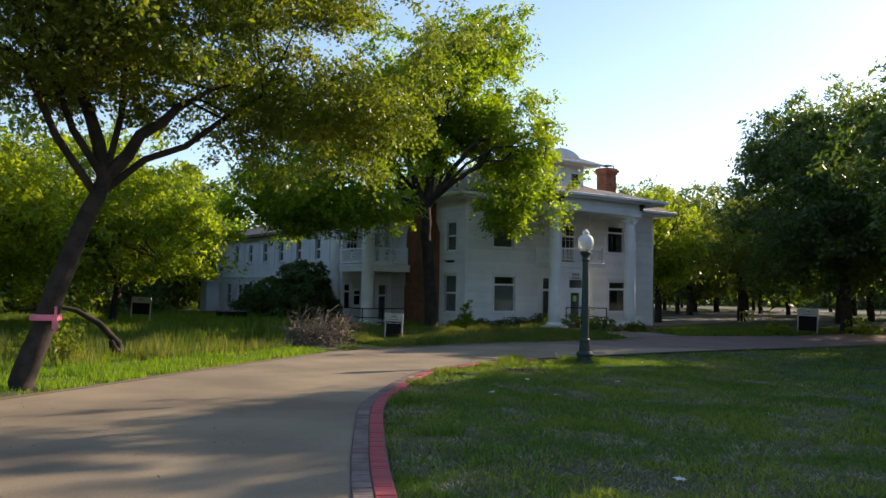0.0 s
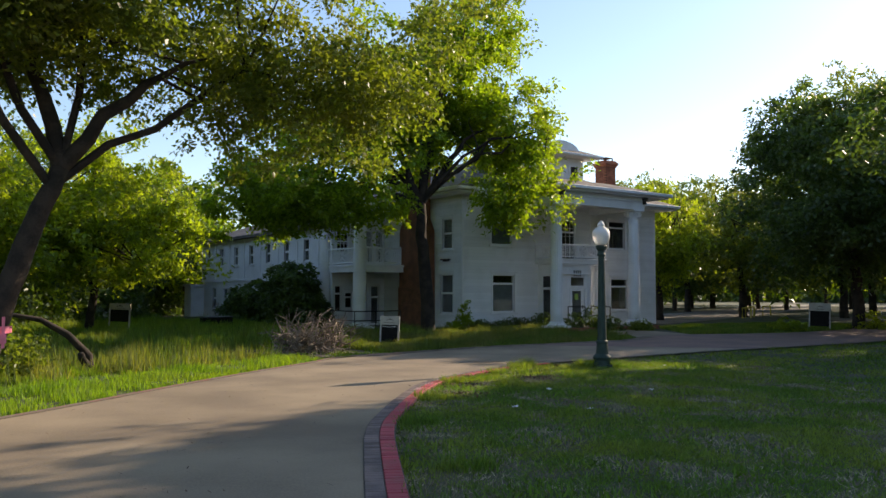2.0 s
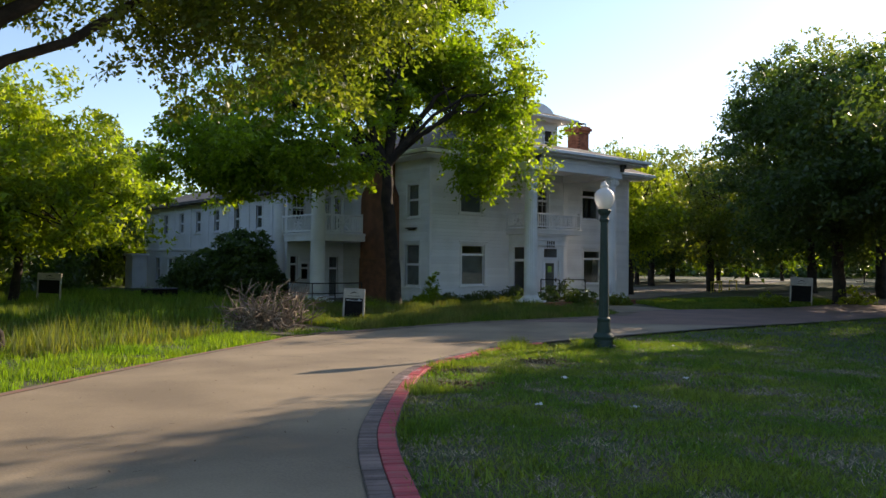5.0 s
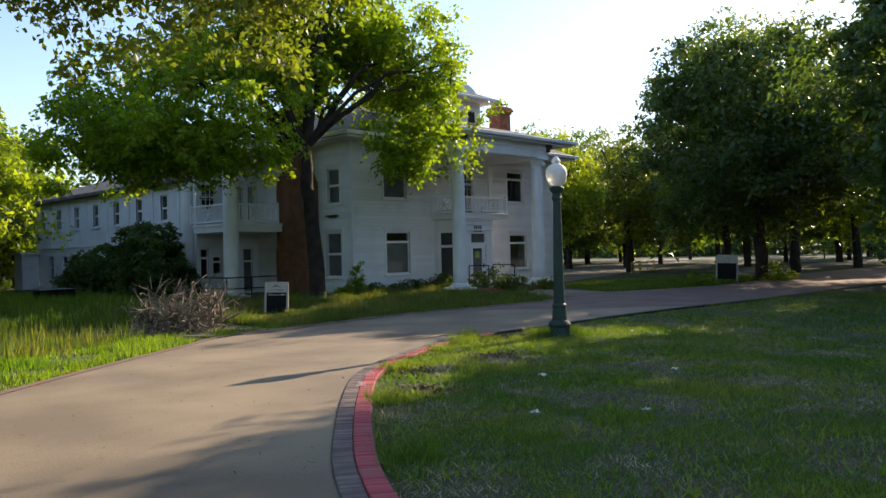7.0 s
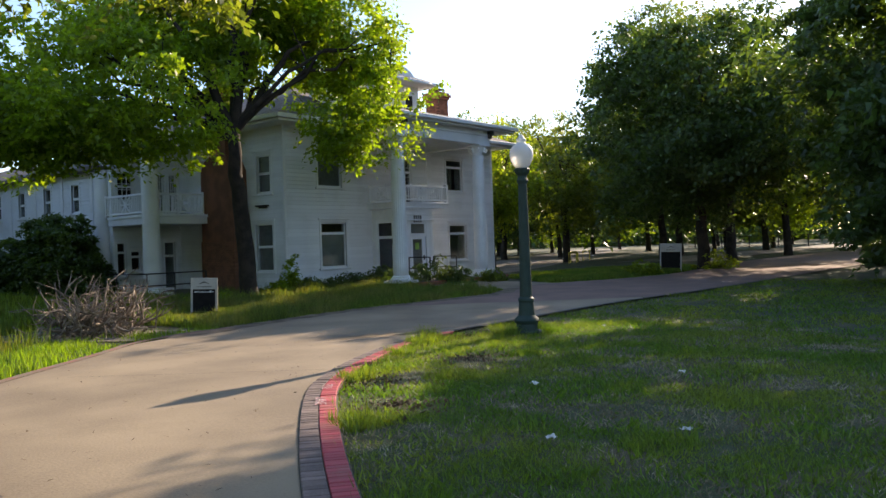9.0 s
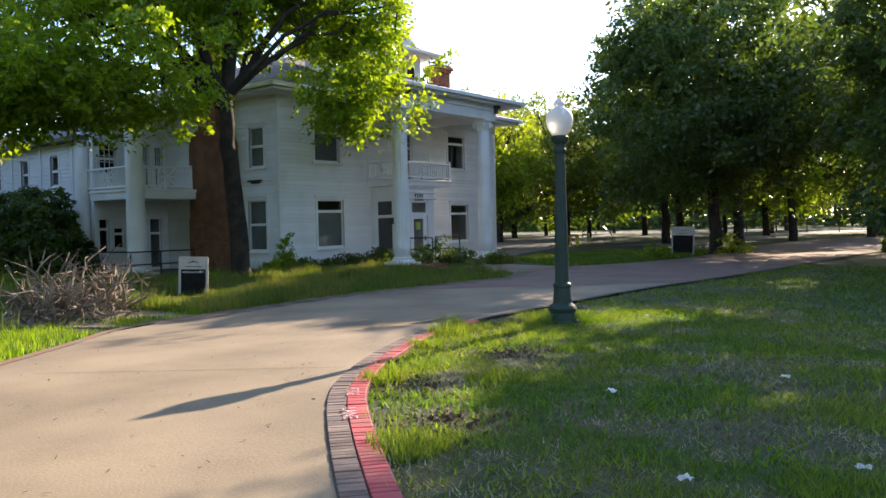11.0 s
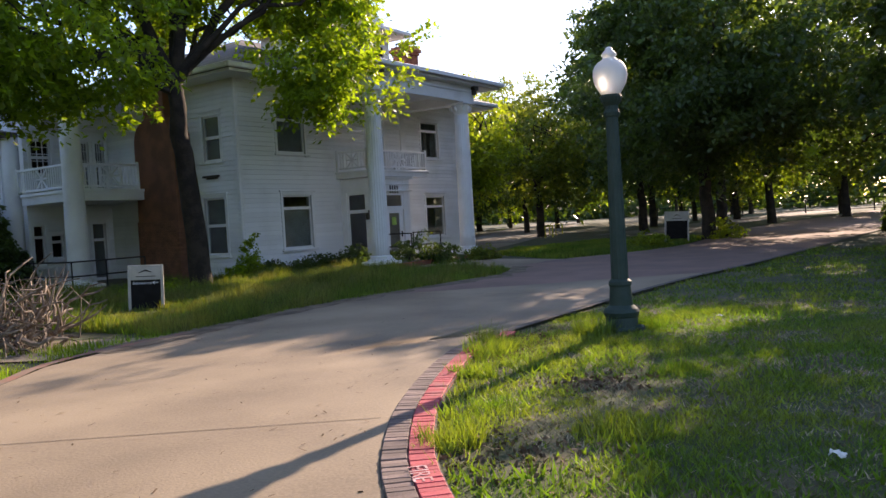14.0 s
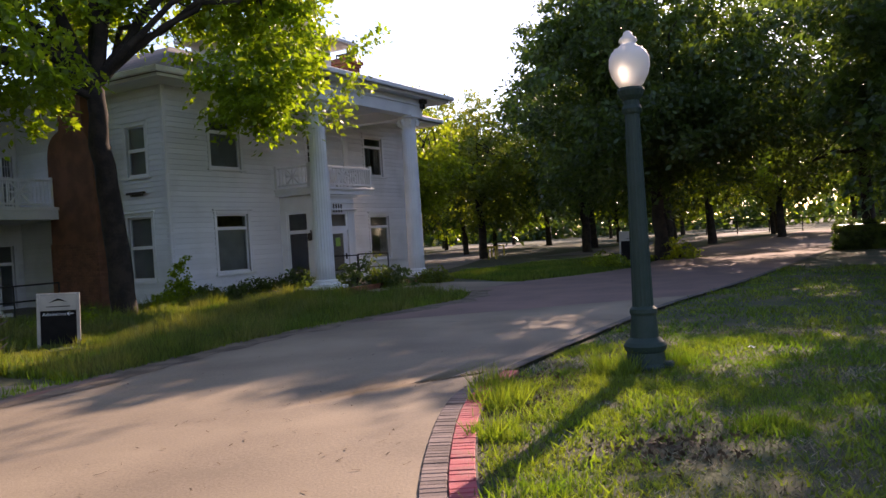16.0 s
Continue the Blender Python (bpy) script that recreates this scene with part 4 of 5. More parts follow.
# ---- street lamp ----
LX, LY = 22.8, 16.5
lamp = thing("street_lamp", "dark green cast-iron lamp post with a frosted acorn globe", "street lamp", at=(LX, LY, gz(LX, LY)))
bm = bmesh.new()
lathe(bm, [(0.23, -0.05), (0.23, 0.05), (0.21, 0.08), (0.2, 0.2), (0.22, 0.22), (0.235, 0.27), (0.21, 0.31), (0.155, 0.36), (0.135, 0.6), (0.15, 0.63), (0.145, 0.67), (0.115, 0.7)], 0, 0, 0, 32)
part("post_base", bm, M_LAMP, lamp, smooth=False)
bm = bmesh.new()
lathe(bm, [(0.115 - 0.035 * k / 8, 0.7 + 2.1 * k / 8) for k in range(9)] + [(0.1, 2.82), (0.11, 2.86), (0.09, 2.9), (0.085, 2.95), (0.13, 3.0), (0.15, 3.06), (0.13, 3.09)], 0, 0, 0, 64, 0.05, 16)
part("shaft", bm, M_LAMP, lamp)
bm = bmesh.new()
lathe(bm, [(0.11, 3.09), (0.15, 3.14), (0.2, 3.23), (0.222, 3.33), (0.215, 3.42), (0.185, 3.48), (0.16, 3.5), (0.155, 3.515), (0.12, 3.53), (0.085, 3.56), (0.08, 3.58), (0.1, 3.6), (0.09, 3.63), (0.055, 3.66), (0.045, 3.69), (0.02, 3.71)], 0, 0, 0, 32)
part("globe", bm, globe_mat, lamp, "frosted glass acorn globe", smooth=True)
part("access_plate", boxes((-0.06, 0.06, -0.3, -0.17, 0.02, 0.1), bevel=0.02), M_LAMP, lamp)


# ---- signs ----
def lettering(body, size, m, mat, parent, name="lettering"):
    c = bpy.data.curves.new(name, "FONT")
    c.body, c.size, c.extrude, c.align_x = body, size, 0.002, "CENTER"
    ob = new(name, c)
    c.materials.append(mat)
    ob.parent = parent
    ob.matrix_basis = m
    return ob


def sign(x, y, turn, w, h, leg, words):
    s = thing("sign", "grey framed sign with dark panel and white lettering on legs" if words else "grey framed sign with a blank dark panel on legs", "sign", "signs by the drive", (x, y, gz(x, y)))
    s.rotation_euler = (0, radians(2), radians(turn))
    part("frame", boxes((-w / 2, -w / 2 + 0.06, -0.035, 0.035, -0.1, leg + h), (w / 2 - 0.06, w / 2, -0.035, 0.035, -0.1, leg + h), (-w / 2 + 0.06, w / 2 - 0.06, -0.03, 0.03, leg + h - 0.04, leg + h), bevel=0.006), M_SIGN_PALE, s)
    part("header_panel", boxes((-w / 2 + 0.06, w / 2 - 0.06, -0.025, 0.02, leg + h * 0.66, leg + h - 0.04)), M_SIGN_PALE, s)
    part("dark_panel", boxes((-w / 2 + 0.06, w / 2 - 0.06, -0.02, 0.02, leg, leg + h * 0.655)), M_SIGN_DARK, s)
    bm = bmesh.new()
    tube(bm, [(-0.14, -0.028, leg + h * 0.82), (0, -0.028, leg + h * 0.88), (0.14, -0.028, leg + h * 0.83)], [0.004, 0.018, 0.003], 6)
    part("emblem", bm, M_SIGN_DARK, s)
    part("caption_bar", boxes((-0.2, 0.2, -0.03, -0.026, leg + h * 0.73, leg + h * 0.745)), M_SIGN_DARK, s)
    if words:
        lettering(words, 0.085, pose(-0.07, -0.022, leg + h * 0.56, 90, 0, 0), M_TEXT, s)
        bm = boxes((w / 2 - 0.22, w / 2 - 0.1, -0.026, -0.021, leg + h * 0.585, leg + h * 0.6))
        for a in (35, -35):
            r = box(bm, 0, 0.06, -0.026, -0.021, -0.007, 0.007)
            bmesh.ops.transform(bm, matrix=Matrix.Translation((w / 2 - 0.22, 0, leg + h * 0.5925)) @ Matrix.Rotation(radians(a), 4, "Y"), verts=r)
        part("arrow", bm, M_TEXT, s)
    return s


sign(23.2, 27.36, -42, 0.72, 0.93, 0.04, "Admissions")
sign(44.7, 23.1, -62, 0.95, 1.1, 0.2, "")
sign(16.6, 39.2, -30, 0.9, 0.8, 0.5, "")


# ---- brush pile, stub, tape, bushes, hedge ----
def brush_pile(cx, cy, seed):
    rng = random.Random(seed)
    t = thing("brush_pile", "tangled heap of bare dead branches beside the drive", "brush pile", at=(cx, cy, gz(cx, cy)))
    for _ in range(230):
        bm = bmesh.new()
        a, r = rng.uniform(0, 6.283), rng.random() ** 0.6
        x, y = r * 1.0 * math.cos(a), r * 1.0 * math.sin(a)
        p = Vector((x, y, rng.uniform(0.0, 0.35)))
        d = Vector((rng.gauss(0, 0.6) + x * 0.3, rng.gauss(0, 0.6) + y * 0.3, rng.uniform(0.05, 1.0))).normalized()
        L = rng.uniform(0.6, 1.5) * (1.1 - 0.35 * r)
        pts = [p]
        for k in range(5):
            d = (d + Vector((rng.gauss(0, 0.42), rng.gauss(0, 0.42), rng.gauss(-0.08, 0.36)))).normalized()
            pts.append(pts[-1] + d * L / 5)
        w = rng.uniform(0.012, 0.036)
        tube(bm, pts, [w * (1 - k / 6.5) for k in range(6)], 4)
        if rng.random() < 0.7:
            q = pts[3]
            e = (d + Vector((rng.gauss(0, 0.8), rng.gauss(0, 0.8), rng.gauss(0, 0.5)))).normalized()
            tube(bm, [q, q + e * 0.2, q + e * 0.4 + Vector((0, 0, 0.05))], [w * 0.5, w * 0.4, w * 0.2], 4)
        part("branch", bm, M_STICK, t)
    t.rotation_euler, t.scale = (0, 0, radians(42)), (0.95, 0.95, 1.2)


brush_pile(18.9, 24.9, 4)

oak_tape = thing("ribbon", "pink marking tape tied round the leaning trunk", "tape", at=(8.9, 15.6, gz(8.9, 15.6)))
bm = bmesh.new()
lathe(bm, [(0.25, 1.16), (0.256, 1.2), (0.25, 1.26)], 0.31, 0, 0, 24)
part("band", bm, M_TAPE, oak_tape)
bm = boxes((0.4, 0.44, -0.27, -0.25, 0.95, 1.4), (0.37, 0.46, -0.28, -0.24, 1.02, 1.16))
part("tail", bm, M_TAPE, oak_tape)

stub = thing("fallen_branch", "curved bare fallen limb in the grass", "branch", at=(11.85, 22.5, gz(11.85, 22.5)))
bm = bmesh.new()
tube(bm, [(0.15, 0.1, -0.1), (0.1, 0, 0.35), (-0.35, 0.1, 0.85), (-0.9, 0.25, 1.2), (-1.6, 0.3, 1.35), (-2.2, 0.3, 1.2)], [0.11, 0.1, 0.085, 0.065, 0.045, 0.02], 8)
tube(bm, [(0.1, 0, 0.1), (-0.05, -0.05, 0.3), (-0.1, -0.1, 0.42)], [0.1, 0.09, 0.07], 8)
part("limb", bm, M_BARK, stub, smooth=True)


def bush(x, y, rx, ry, h, mat, n, label, seed, leaf=0.1, group="", spread=0.28, per=34, plain=False):
    rng = np.random.default_rng(seed)
    t = thing("bush", label, "bush", group, (x, y, gz(x, y)))
    d = rng.normal(size=(n, 3))
    d /= np.linalg.norm(d, axis=1, keepdims=True)
    d[:, 2] = np.abs(d[:, 2])
    c = d * (rng.random(n) ** 0.4)[:, None] * np.array([rx, ry, h]) * (1 + 0.15 * np.sin(d[:, :1] * 9))
    vv, ff = leaf_cloud(rng, c, per, spread, leaf, plain=plain)
    vv[:, 2] = np.maximum(vv[:, 2], 0.01)
    ob = new("foliage", np_mesh("foliage", vv, ff, mat))
    ob.parent = t
    bm = bmesh.new()
    for k in range(6):
        e = c[k] * 0.8
        tube(bm, [(0, 0, -0.05), tuple(e * 0.5 + 0.03), tuple(e)], [0.03, 0.02, 0.008], 5)
    part("stems", bm, M_BARK, t)
    return t


bush(25.5, 41.0, 1.5, 3.6, 3.1, L_DARK, 850, "large dark evergreen bush against the white wing", 1, 0.17, "", 0.32, 56)
bush(25.1, 45.2, 1.5, 3.2, 2.2, L_DARK, 450, "low dark bush beside the wing", 2, 0.17, "", 0.32, 50)
for k, (x, y, rx, ry, h, mt) in enumerate(((30.7, 31.5, 0.6, 0.4, 0.4, L_DARK), (31.5, 31.4, 0.7, 0.5, 0.35, L_DARK), (32.4, 31.3, 0.7, 0.5, 0.45, L_DARK), (33.2, 31.1, 0.7, 0.5, 0.5, L_DARK), (34.1, 30.9, 0.7, 0.6, 0.7, L_DARK), (34.6, 29.0, 0.9, 0.7, 0.8, L_DARK), (35.6, 28.1, 0.8, 0.5, 0.6, L_DARK), (29.6, 31.2, 0.35, 0.35, 1.15, L_BRIGHT), (28.9, 30.9, 0.5, 0.4, 0.4, L_BRIGHT), (37.2, 27.6, 0.6, 0.5, 0.4, L_OAK), (47.9, 22.1, 1.5, 0.8, 0.7, L_YELLOW), (42.4, 23.4, 0.9, 0.7, 0.45, L_YELLOW), (25.0, 29.5, 1.0, 0.6, 0.35, L_BRIGHT), (10.2, 21.4, 0.8, 0.8, 1.0, L_OAK), (5.5, 20.5, 1.6, 1.4, 1.5, L_OAK))):
    bush(x, y, rx * 1.15, ry * 1.1, h * 1.25, mt, 80, "leafy green shrub by the house" if x > 25 else "weedy shrub on the lawn", 30 + k, 0.1, "shrubs", 0.2, 26)
sap = bush(35.0, 28.4, 0.45, 0.45, 1.5, L_OAK, 26, "thin leafy sapling before the front door", 71, 0.11, "", 0.2, 16)


def hedge(x0, x1, y0, y1, h, label, seed):
    rng = np.random.default_rng(seed)
    t = thing("hedge", label, "hedge", at=((x0 + x1) / 2, (y0 + y1) / 2, gz(x0, y0)))
    n = 500
    c = rng.uniform(-0.5, 0.5, (n, 3))
    ax = rng.integers(0, 3, n)
    c[np.arange(n), ax] = np.where(rng.random(n) < 0.5, -0.5, 0.5)
    c = (c + np.array([0, 0, 0.5])) * np.array([x1 - x0, y1 - y0, h])
    vv, ff = leaf_cloud(rng, c, 40, 0.2, 0.09)
    vv[:, 2] = np.maximum(vv[:, 2], 0.01)
    ob = new("foliage", np_mesh("foliage", vv, ff, L_DARK))
    ob.parent = t
    part("core", boxes((-(x1 - x0) / 2 + 0.15, (x1 - x0) / 2 - 0.15, -(y1 - y0) / 2 + 0.15, (y1 - y0) / 2 - 0.15, 0, h - 0.15)), L_DARK, t)


hedge(50.3, 54.5, 13.6, 16.3, 1.15, "clipped dark green box hedge beside the drive", 8)

for k, (x, y, rx, ry, h) in enumerate(((12.5, 47, 4.5, 3, 3.4), (18.5, 55, 4, 3, 3.2), (6, 44, 5, 3, 3.2), (22.5, 63, 4, 3, 3.4), (0, 38, 5, 3, 3))):
    bush(x, y, rx, ry, h, L_DARK, 260, "dark undergrowth at the edge of the woods", 90 + k, 0.26, "undergrowth", 0.7, 48, True)
# bin enclosure by the wing, barriers and fence in the distance
bn = thing("trash_bin", "low dark bin enclosure beside the white wing", "bin", at=(21.4, 40.4, gz(21.4, 40.4)))
part("body", boxes((-0.7, 0.7, -0.35, 0.35, 0, 0.55), bevel=0.03), M_SIGN_DARK, bn)
part("lid", boxes((-0.74, 0.74, -0.39, 0.39, 0.55, 0.6), bevel=0.02), M_RAIL, bn)
for x, y in ((57.0, 35.2), (58.4, 35.9), (60.5, 37.2), (63, 37.5)):
    b = thing("barrier", "yellow painted pipe barrier in the lot", "barrier", "yellow barriers", (x, y, gz(x, y)))
    bm = bmesh.new()
    tube(bm, [(-0.5, 0, 0), (-0.5, 0, 0.7), (0.5, 0, 0.7), (0.5, 0, 0)], [0.05] * 4, 6)
    part("pipe", bm, M_YELLOW, b)
fence = thing("fence", "low grey metal fence across the park", "fence", at=(98, 24, 0.08))
for k in range(14):
    part("post", boxes((-0.05, 0.05, k * 3 - 20, k * 3 - 19.9, 0, 1.3)), M_BRONZE, fence)
part("rail", boxes((-0.03, 0.03, -20, 19.9, 1.2, 1.26), (-0.03, 0.03, -20, 19.9, 0.2, 0.26)), M_BRONZE, fence)

# ---- litter on the lawn ----
rl = random.Random(6)
for x, y in ((12.9, 5.3), (15.8, 11.7), (16.6, 10.9), (17.9, 13.2), (24.1, 15.6), (19.4, 12.1)):
    bm = bmesh.new()
    bmesh.ops.create_grid(bm, x_segments=4, y_segments=4, size=0.045)
    for w in bm.verts:
        w.co.z = 0.05 + 0.03 * rl.random()
        w.co.x *= 0.6 + 0.6 * rl.random()
    o = mesh_ob("paper_scrap", bm, M_LITTER)
    o.location = (x, y, gz(x, y) + 0.01)
    tagged(o, "crumpled white paper scrap on the lawn", "litter", "litter on the lawn")

# ---- brick edging of the drive ----
edge_line = resample(RIGHT, 2400)
tang = np.gradient(edge_line, axis=0)
tang /= np.linalg.norm(tang, axis=1, keepdims=True)
out = np.stack([tang[:, 1], -tang[:, 0]], 1)
tagged(sheet("edging_bed", edge_line[::12] - out[::12] * 0.005, edge_line[::12] + out[::12] * 0.37, 3, 0.034, M_MORTAR), "mortar bed of the brick edging", "edging", kind="structure")
kerb = tagged(new("kerb"), "brick edging, grey inner course and red painted outer course", "kerb", kind="structure")
GB, RB = bpy.data.meshes.new("brick"), bpy.data.meshes.new("brick")
for me, mt, hgt in ((GB, M_BRICK_GREY, 0.012), (RB, M_BRICK_RED, 0.02)):
    b = boxes((-0.086, 0.086, -0.036, 0.036, -0.05, hgt), bevel=0.006)
    b.to_mesh(me)
    b.free()
    me.materials.append(mt)
seg = np.concatenate([[0], np.cumsum(np.hypot(*np.diff(edge_line, axis=0).T))])
pos = 0.0
rk = random.Random(3)
rest = {0: [], 1: []}
while pos < seg[-1] - 0.1:
    i = int(np.searchsorted(seg, pos))
    p, o, tg = edge_line[i], out[i], tang[i]
    for c, me in ((0, GB), (1, RB)):
        q = p + o * (0.09 + 0.179 * c)
        ang = math.atan2(o[1], o[0]) + rk.gauss(0, 0.012)
        m = Matrix.Translation((q[0], q[1], gz(*q) + 0.038 + rk.gauss(0, 0.0025))) @ Matrix.Rotation(ang, 4, "Z")
        if q[0] > 11.5 and 9.2 < q[1] < 18.4:
            shared("brick", me, m, kerb)
        else:
            rest[c].append(m)
    pos += 0.079
for c, me in ((0, GB), (1, RB)):
    bm = bmesh.new()
    src = np.array([v.co[:] for v in me.vertices])
    fc = [tuple(p.vertices) for p in me.polygons]
    V, F = [], []
    for k, m in enumerate(rest[c]):
        R = np.array(m)
        V.append(src @ R[:3, :3].T + R[:3, 3])
        F += [tuple(a + k * len(src) for a in f) for f in fc]
    bm.free()
    jm = bpy.data.meshes.new("edging_bricks")
    jm.from_pydata(np.concatenate(V).tolist(), [], F)
    jm.materials.append(me.materials[0])
    jo = new("edging_bricks", jm)
    jo.parent = kerb
    tagged(jo, kind="stuff")
# dark kerb of the straight part
st = resample(STRAIGHT, 60)
tagged(sheet("kerb", st + np.array([0, -0.14]), st, 3, 0.05, M_MORTAR), "low dark kerb along the straight drive", "kerb", kind="structure")
# red edging of the lawn on the far side
lf = left_line[(left_line[:, 0] > 7) & (left_line[:, 0] < 21)]
tl = np.gradient(lf, axis=0)
tl /= np.linalg.norm(tl, axis=1, keepdims=True)
ol = np.stack([-tl[:, 1], tl[:, 0]], 1)
tagged(sheet("kerb", lf, lf + ol * 0.16, 2, 0.038, M_FADED), "faded red painted edging of the far lawn", "kerb", kind="structure")
for word, (x, y), turn in (("FIRE", (16.6, 15.28), 225), ("LANE", (15.93, 14.65), 227)):
    ob = lettering(word, 0.17, pose(x, y, gz(x, y) + 0.064, 0, 0, turn), M_STENCIL, kerb)
    ob.data.extrude = 0.001


# ---- grass ----
def inside(poly, p):
    x, y = p[:, 0], p[:, 1]
    ins = np.zeros(len(p), bool)
    j = len(poly) - 1
    for i in range(len(poly)):
        xi, yi = poly[i]
        xj, yj = poly[j]
        hit = ((yi > y) != (yj > y)) & (x < (xj - xi) * (y - yi) / (yj - yi + 1e-12) + xi)
        ins ^= hit
        j = i
    return ins


def blades(name, poly, n, hgt, mat, label, seed, width=0.012, tuft=None, lean=0.5, clump=0.35, floor=0.0, fill=0.76, patch=1.2, bare=()):
    """Single-triangle blades over a patch of ground, taller in tufts."""
    rng = np.random.default_rng(seed)
    poly = np.array(poly)
    lo, hi = poly.min(0), poly.max(0)
    p = rng.uniform(lo, hi, (int(n * 2.2), 2))
    p = p[inside(poly, p)]
    fld = np.array([noise.noise(Vector((q[0] * 0.9, q[1] * 0.9, seed))) + 0.6 * noise.noise(Vector((q[0] * 3.1, q[1] * 3.1, seed + 5))) for q in p])
    keep = rng.random(len(p)) < np.clip(fill + fld * patch, floor, 1)
    for bx, by, br in bare:
        keep &= rng.random(len(p)) > 0.93 * np.exp(-(((p[:, 0] - bx) ** 2 + (p[:, 1] - by) ** 2) / br ** 2) ** 2)
    p, fld = p[keep][:n], fld[keep][:n]
    k = len(p)
    h = hgt * rng.uniform(0.5, 1.3, k) * np.clip(1 + clump * 2 * fld, 0.35, 2.2)
    if tuft is not None:
        for tx, ty, tr, th in tuft:
            h *= 1 + th * np.exp(-((p[:, 0] - tx) ** 2 + (p[:, 1] - ty) ** 2) / tr ** 2)
    a = rng.uniform(0, 2 * math.pi, k)
    w = width * rng.uniform(0.7, 1.4, k)
    base = np.stack([p[:, 0], p[:, 1], gz_np(p[:, 0], p[:, 1]) - 0.005], 1)
    side = np.stack([np.cos(a), np.sin(a), 0 * a], 1) * w[:, None]
    b2 = rng.uniform(0, 2 * math.pi, k)
    off = np.stack([np.cos(b2), np.sin(b2), 0 * b2], 1) * (h * lean * rng.random(k))[:, None]
    tip = base + off + np.array([0, 0, 1]) * h[:, None]
    v = np.stack([base - side, base + side, tip], 1).reshape(-1, 3)
    ob = new(name, np_mesh(name, v, np.arange(3 * k).reshape(-1, 3), mat))
    return tagged(ob, label, "grass", kind="stuff")


rl_edge = [tuple(q) for q in (edge_line + out * 0.37)[(edge_line[:, 1] > 0.5)][::60]]
LAWN = rl_edge + [(22.6, 17.85), (29.7, 17.85), (33.8, 17.3), (40, 17.0), (40, 8), (26, -1), (12, -1)]
NEAR = rl_edge + [(22.6, 17.85), (26, 17.8), (27, 14), (22, 9), (15, 3), (11, 1)]
BARE = ((17.2, 15.05, 0.6), (20.75, 17.0, 0.42), (16.4, 13.9, 0.4), (19.6, 15.4, 0.4), (21.9, 17.4, 0.35))
rng = np.random.default_rng(21)
cc = np.repeat(np.array(BARE), 230, 0)
leaf_at = cc[:, :2] + rng.normal(size=(len(cc), 2)) * cc[:, 2:] * 0.62
leaf_at = np.column_stack([leaf_at, gz_np(leaf_at[:, 0], leaf_at[:, 1]) + rng.uniform(0.008, 0.03, len(cc))])
dv, df = leaf_cloud(rng, leaf_at, 1, 0.01, 0.055)
tagged(new("dead_leaves", np_mesh("dead_leaves", dv, df, M_DEBRIS)), "dry brown leaf litter on bare soil patches", "leaf litter", kind="stuff")
blades("lawn_grass", NEAR, 330000, 0.034, M_GRASS, "short uneven green lawn grass", 1, 0.0046, ((22.9, 16.6, 1.0, 1.6), (21.4, 17.3, 0.8, 1.8), (20.4, 17.0, 0.6, 1.6), (18.6, 15.9, 0.5, 1.2)), clump=0.8, fill=0.72, patch=1.2, floor=0.3, lean=1.6, bare=BARE)
blades("lawn_grass", LAWN, 90000, 0.06, M_GRASS, "short green lawn grass in tree shade", 2, 0.013, clump=0.6, fill=0.8, patch=0.9, floor=0.3, lean=1.5)
blades("dry_grass", NEAR, 110000, 0.04, M_THATCH, "pale dry mown clippings on the lawn", 1, 0.006, lean=2.6, clump=0.0, fill=0.5, patch=-1.7, floor=0.08)
for tx, ty, tr, th, tn in ((22.45, 16.75, 0.28, 0.24, 500), (23.15, 16.35, 0.3, 0.17, 450), (20.75, 17.3, 0.3, 0.22, 520), (21.3, 17.62, 0.22, 0.25, 260), (19.6, 16.75, 0.25, 0.16, 350), (17.4, 15.55, 0.25, 0.15, 350), (15.5, 13.6, 0.3, 0.13, 400), (18.1, 14.6, 0.35, 0.13, 420), (20.3, 14.9, 0.3, 0.12, 350), (13.9, 11.4, 0.25, 0.12, 350), (12.6, 8.6, 0.3, 0.12, 380), (16.2, 11.0, 0.35, 0.12, 420)):
    ring = [(tx + tr * math.cos(a) * (1 + 0.3 * math.sin(3 * a + tx)), ty + tr * math.sin(a)) for a in np.linspace(0, 2 * math.pi, 11)[:-1]]
    blades("grass_tuft", ring, tn, th, M_GRASS, "taller bright tuft of grass on the lawn", int(tx * 10), 0.007, lean=1.0, fill=1.0, patch=0.0)
far_left = [tuple(q) for q in (lf + ol * 0.2)[::8]]
LEFTLAWN = far_left + [(17.6, 24.5), (14, 29), (8, 33), (0, 30), (0, 14)]
blades("lawn_grass", LEFTLAWN, 130000, 0.11, M_LUSH_SUNLIT, "lush sunlit grass beside the drive", 4, 0.01, clump=0.5, floor=0.2)
blades("tall_weeds", [(9, 19), (17.6, 23.6), (16.5, 27), (10, 30), (3, 26)], 16000, 0.3, M_WEED, "tall seeding weeds on the lawn", 5, 0.012, clump=0.7)
blades("tall_weeds", [(17, 26.5), (20, 28), (22.5, 36), (24, 44), (20, 50), (10, 44), (9, 34), (14, 29)], 60000, 0.3, M_GRASS, "rank shaded grass beside the wing", 15, 0.02, clump=0.6, floor=0.3)
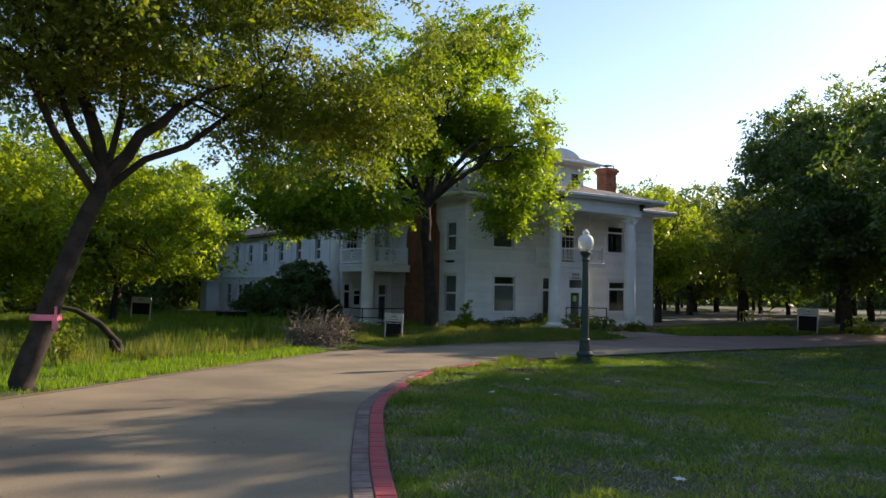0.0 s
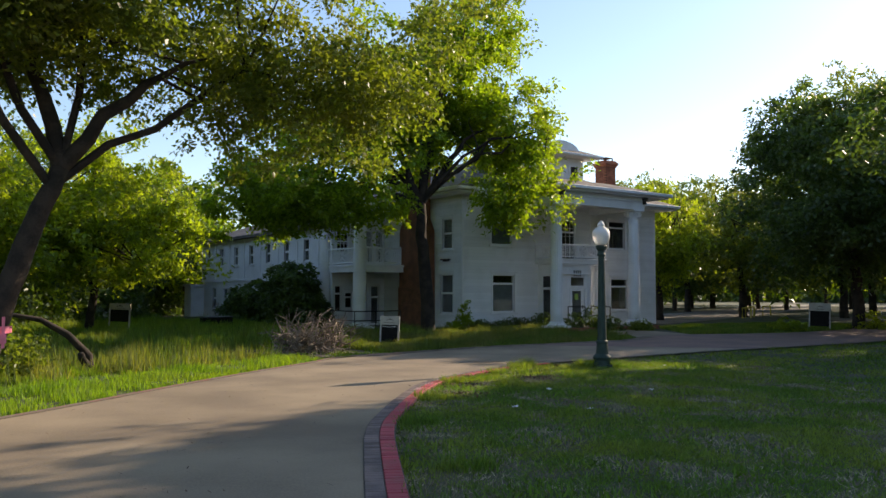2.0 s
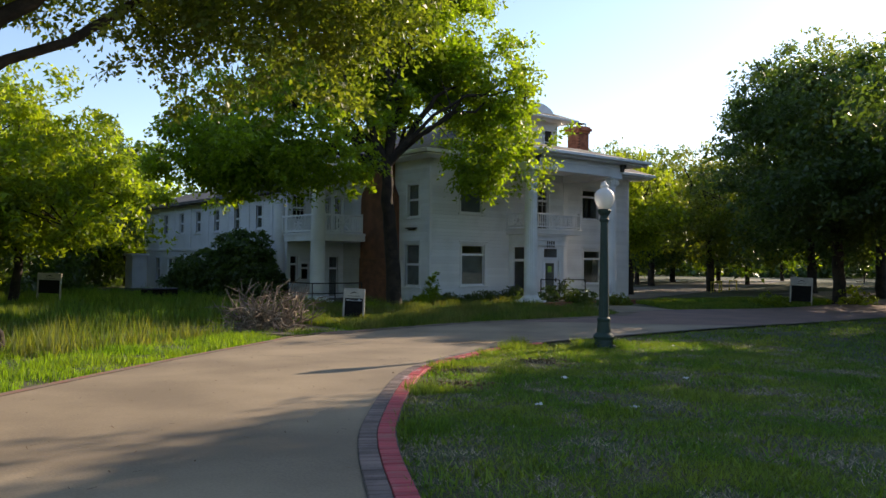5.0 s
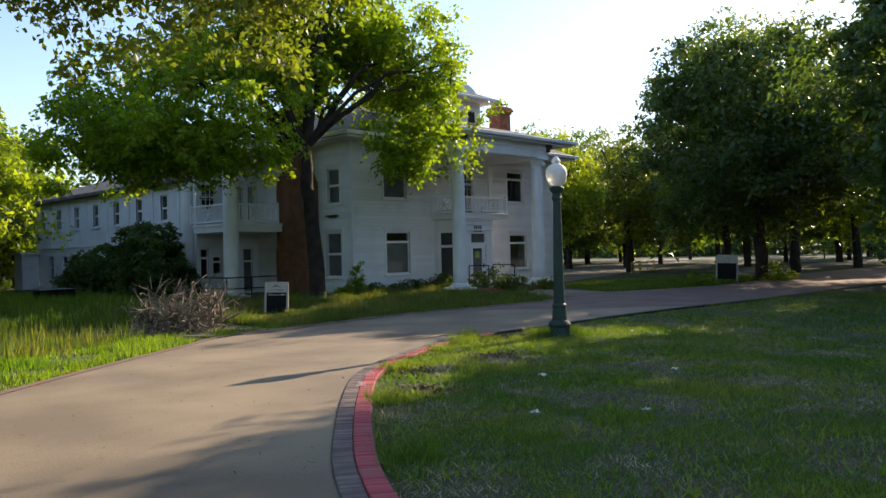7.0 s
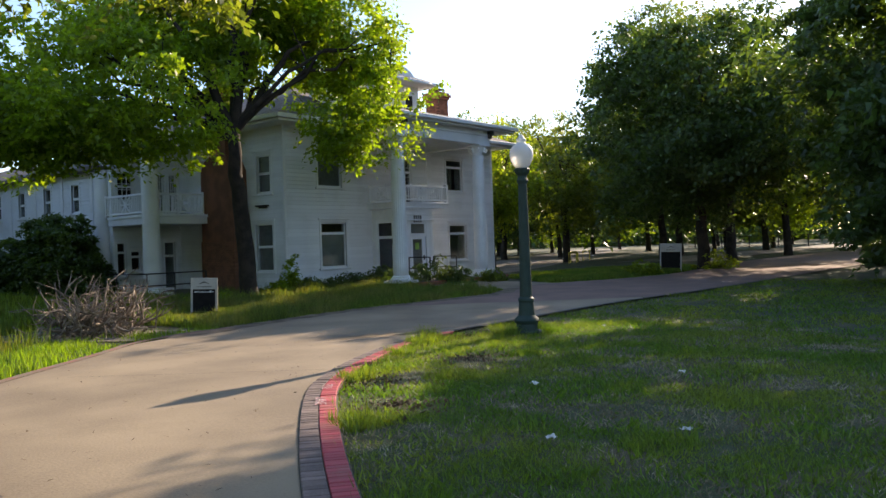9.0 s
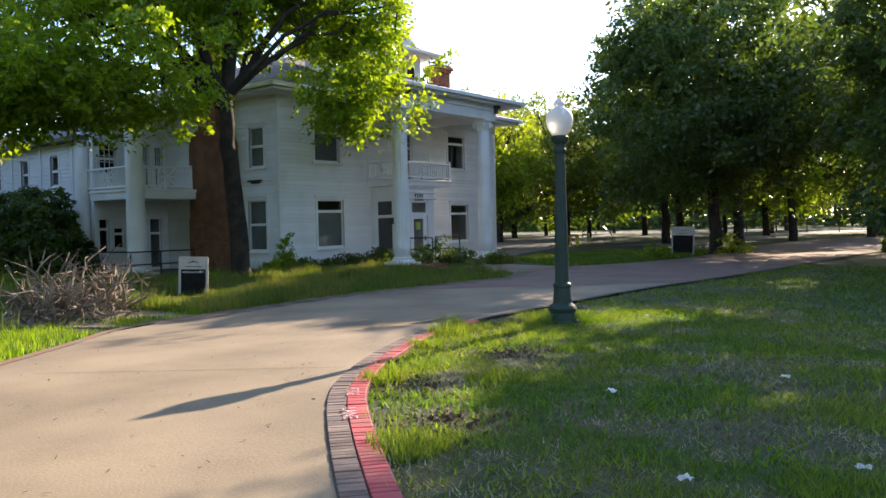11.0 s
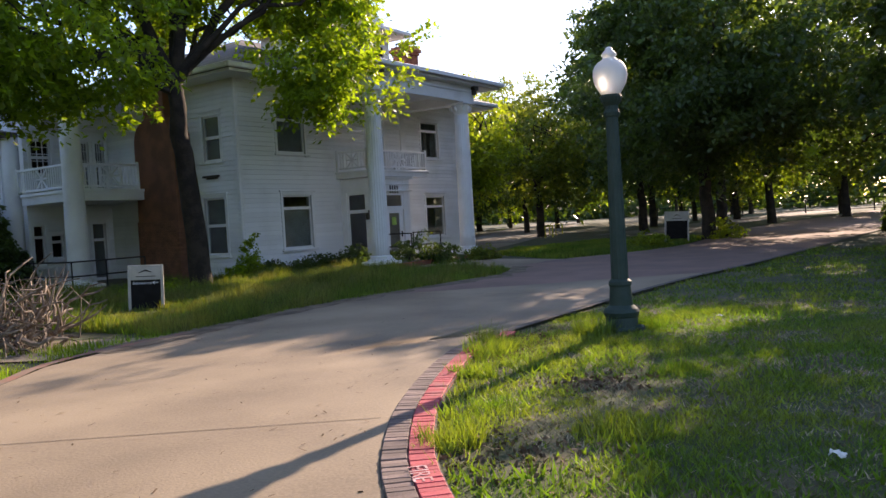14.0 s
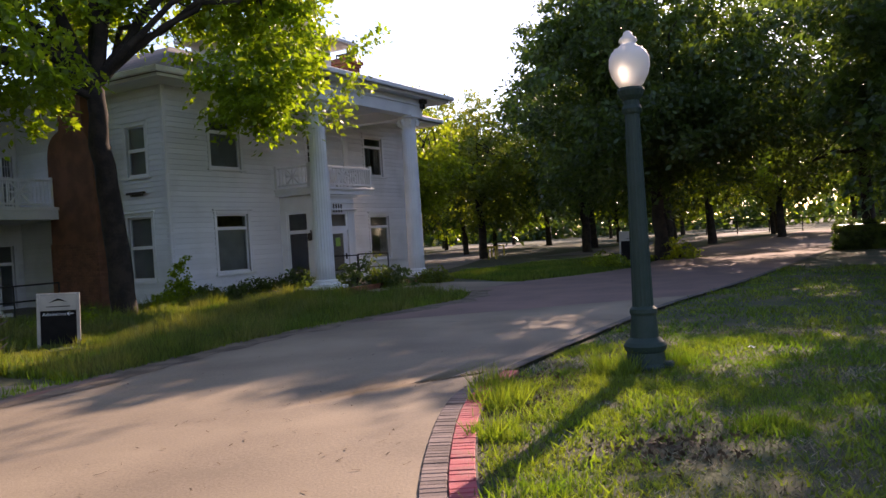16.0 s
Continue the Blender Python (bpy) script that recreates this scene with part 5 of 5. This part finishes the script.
HOUSE_SIDE = [(20.6, 23.1), (24.2, 23.55), (28.5, 23.35), (30.9, 23.15), (32.5, 23.8), (32.9, 25.5), (32.9, 28), (32.3, 31.9), (26, 34), (22, 38), (18.5, 31), (20.3, 27.2), (20.6, 25)]
blades("tall_weeds", HOUSE_SIDE, 90000, 0.2, M_WEED, "unmown seeding grass before the house", 6, 0.01, ((22.6, 26.4, 1.3, -0.8),), clump=0.95, lean=0.9, floor=0.25)
blades("lawn_grass", HOUSE_SIDE, 50000, 0.12, M_GRASS, "rough green grass before the house", 7, 0.011, ((22.6, 26.4, 1.3, -0.7),), floor=0.3)
blades("lawn_grass", [(36.6, 24.5), (39.2, 23.0), (43, 22.4), (50, 23.3), (52, 27), (44, 30), (40, 29)], 40000, 0.14, M_GRASS, "rough grass strip beyond the drive", 8, 0.02, floor=0.3)
blades("tall_weeds", [tuple(q) for q in (edge_line + out * 0.3)[1000::40]] + [tuple(q) for q in (edge_line + out * 0.7)[1000::40][::-1]], 9000, 0.12, M_GRASS, "grass tufts leaning over the brick edging", 9, 0.006, ((21.2, 17.6, 0.4, 1.5),), clump=0.8, lean=0.8)

# twigs and dry leaves on the concrete
rng = np.random.default_rng(12)
k = 900
tt = rng.random(k) ** 0.7 * 0.75
idx = (tt * (NR - 1)).astype(int)
sfrac = rng.random(k)[:, None]
pp = right_line[idx] * (1 - sfrac) + left_pair[idx] * sfrac + rng.normal(size=(k, 2)) * 0.15
aa = rng.uniform(0, 6.28, k)
ln, wd = rng.uniform(0.008, 0.035, k), rng.uniform(0.002, 0.008, k)
u2, w2 = np.stack([np.cos(aa), np.sin(aa)], 1) * ln[:, None], np.stack([-np.sin(aa), np.cos(aa)], 1) * wd[:, None]
zz = gz_np(pp[:, 0], pp[:, 1]) + 0.036
quad = np.stack([np.column_stack([pp + s * u2 + q * w2, zz + 0.008 * (s > 0)]) for s, q in ((-1, -1), (1, -1), (1, 1), (-1, 1))], 1).reshape(-1, 3)
tagged(new("debris", np_mesh("debris", quad, np.arange(4 * k).reshape(-1, 4), M_DEBRIS)), "scattered twigs and dry leaf bits on the drive", "debris", kind="stuff")
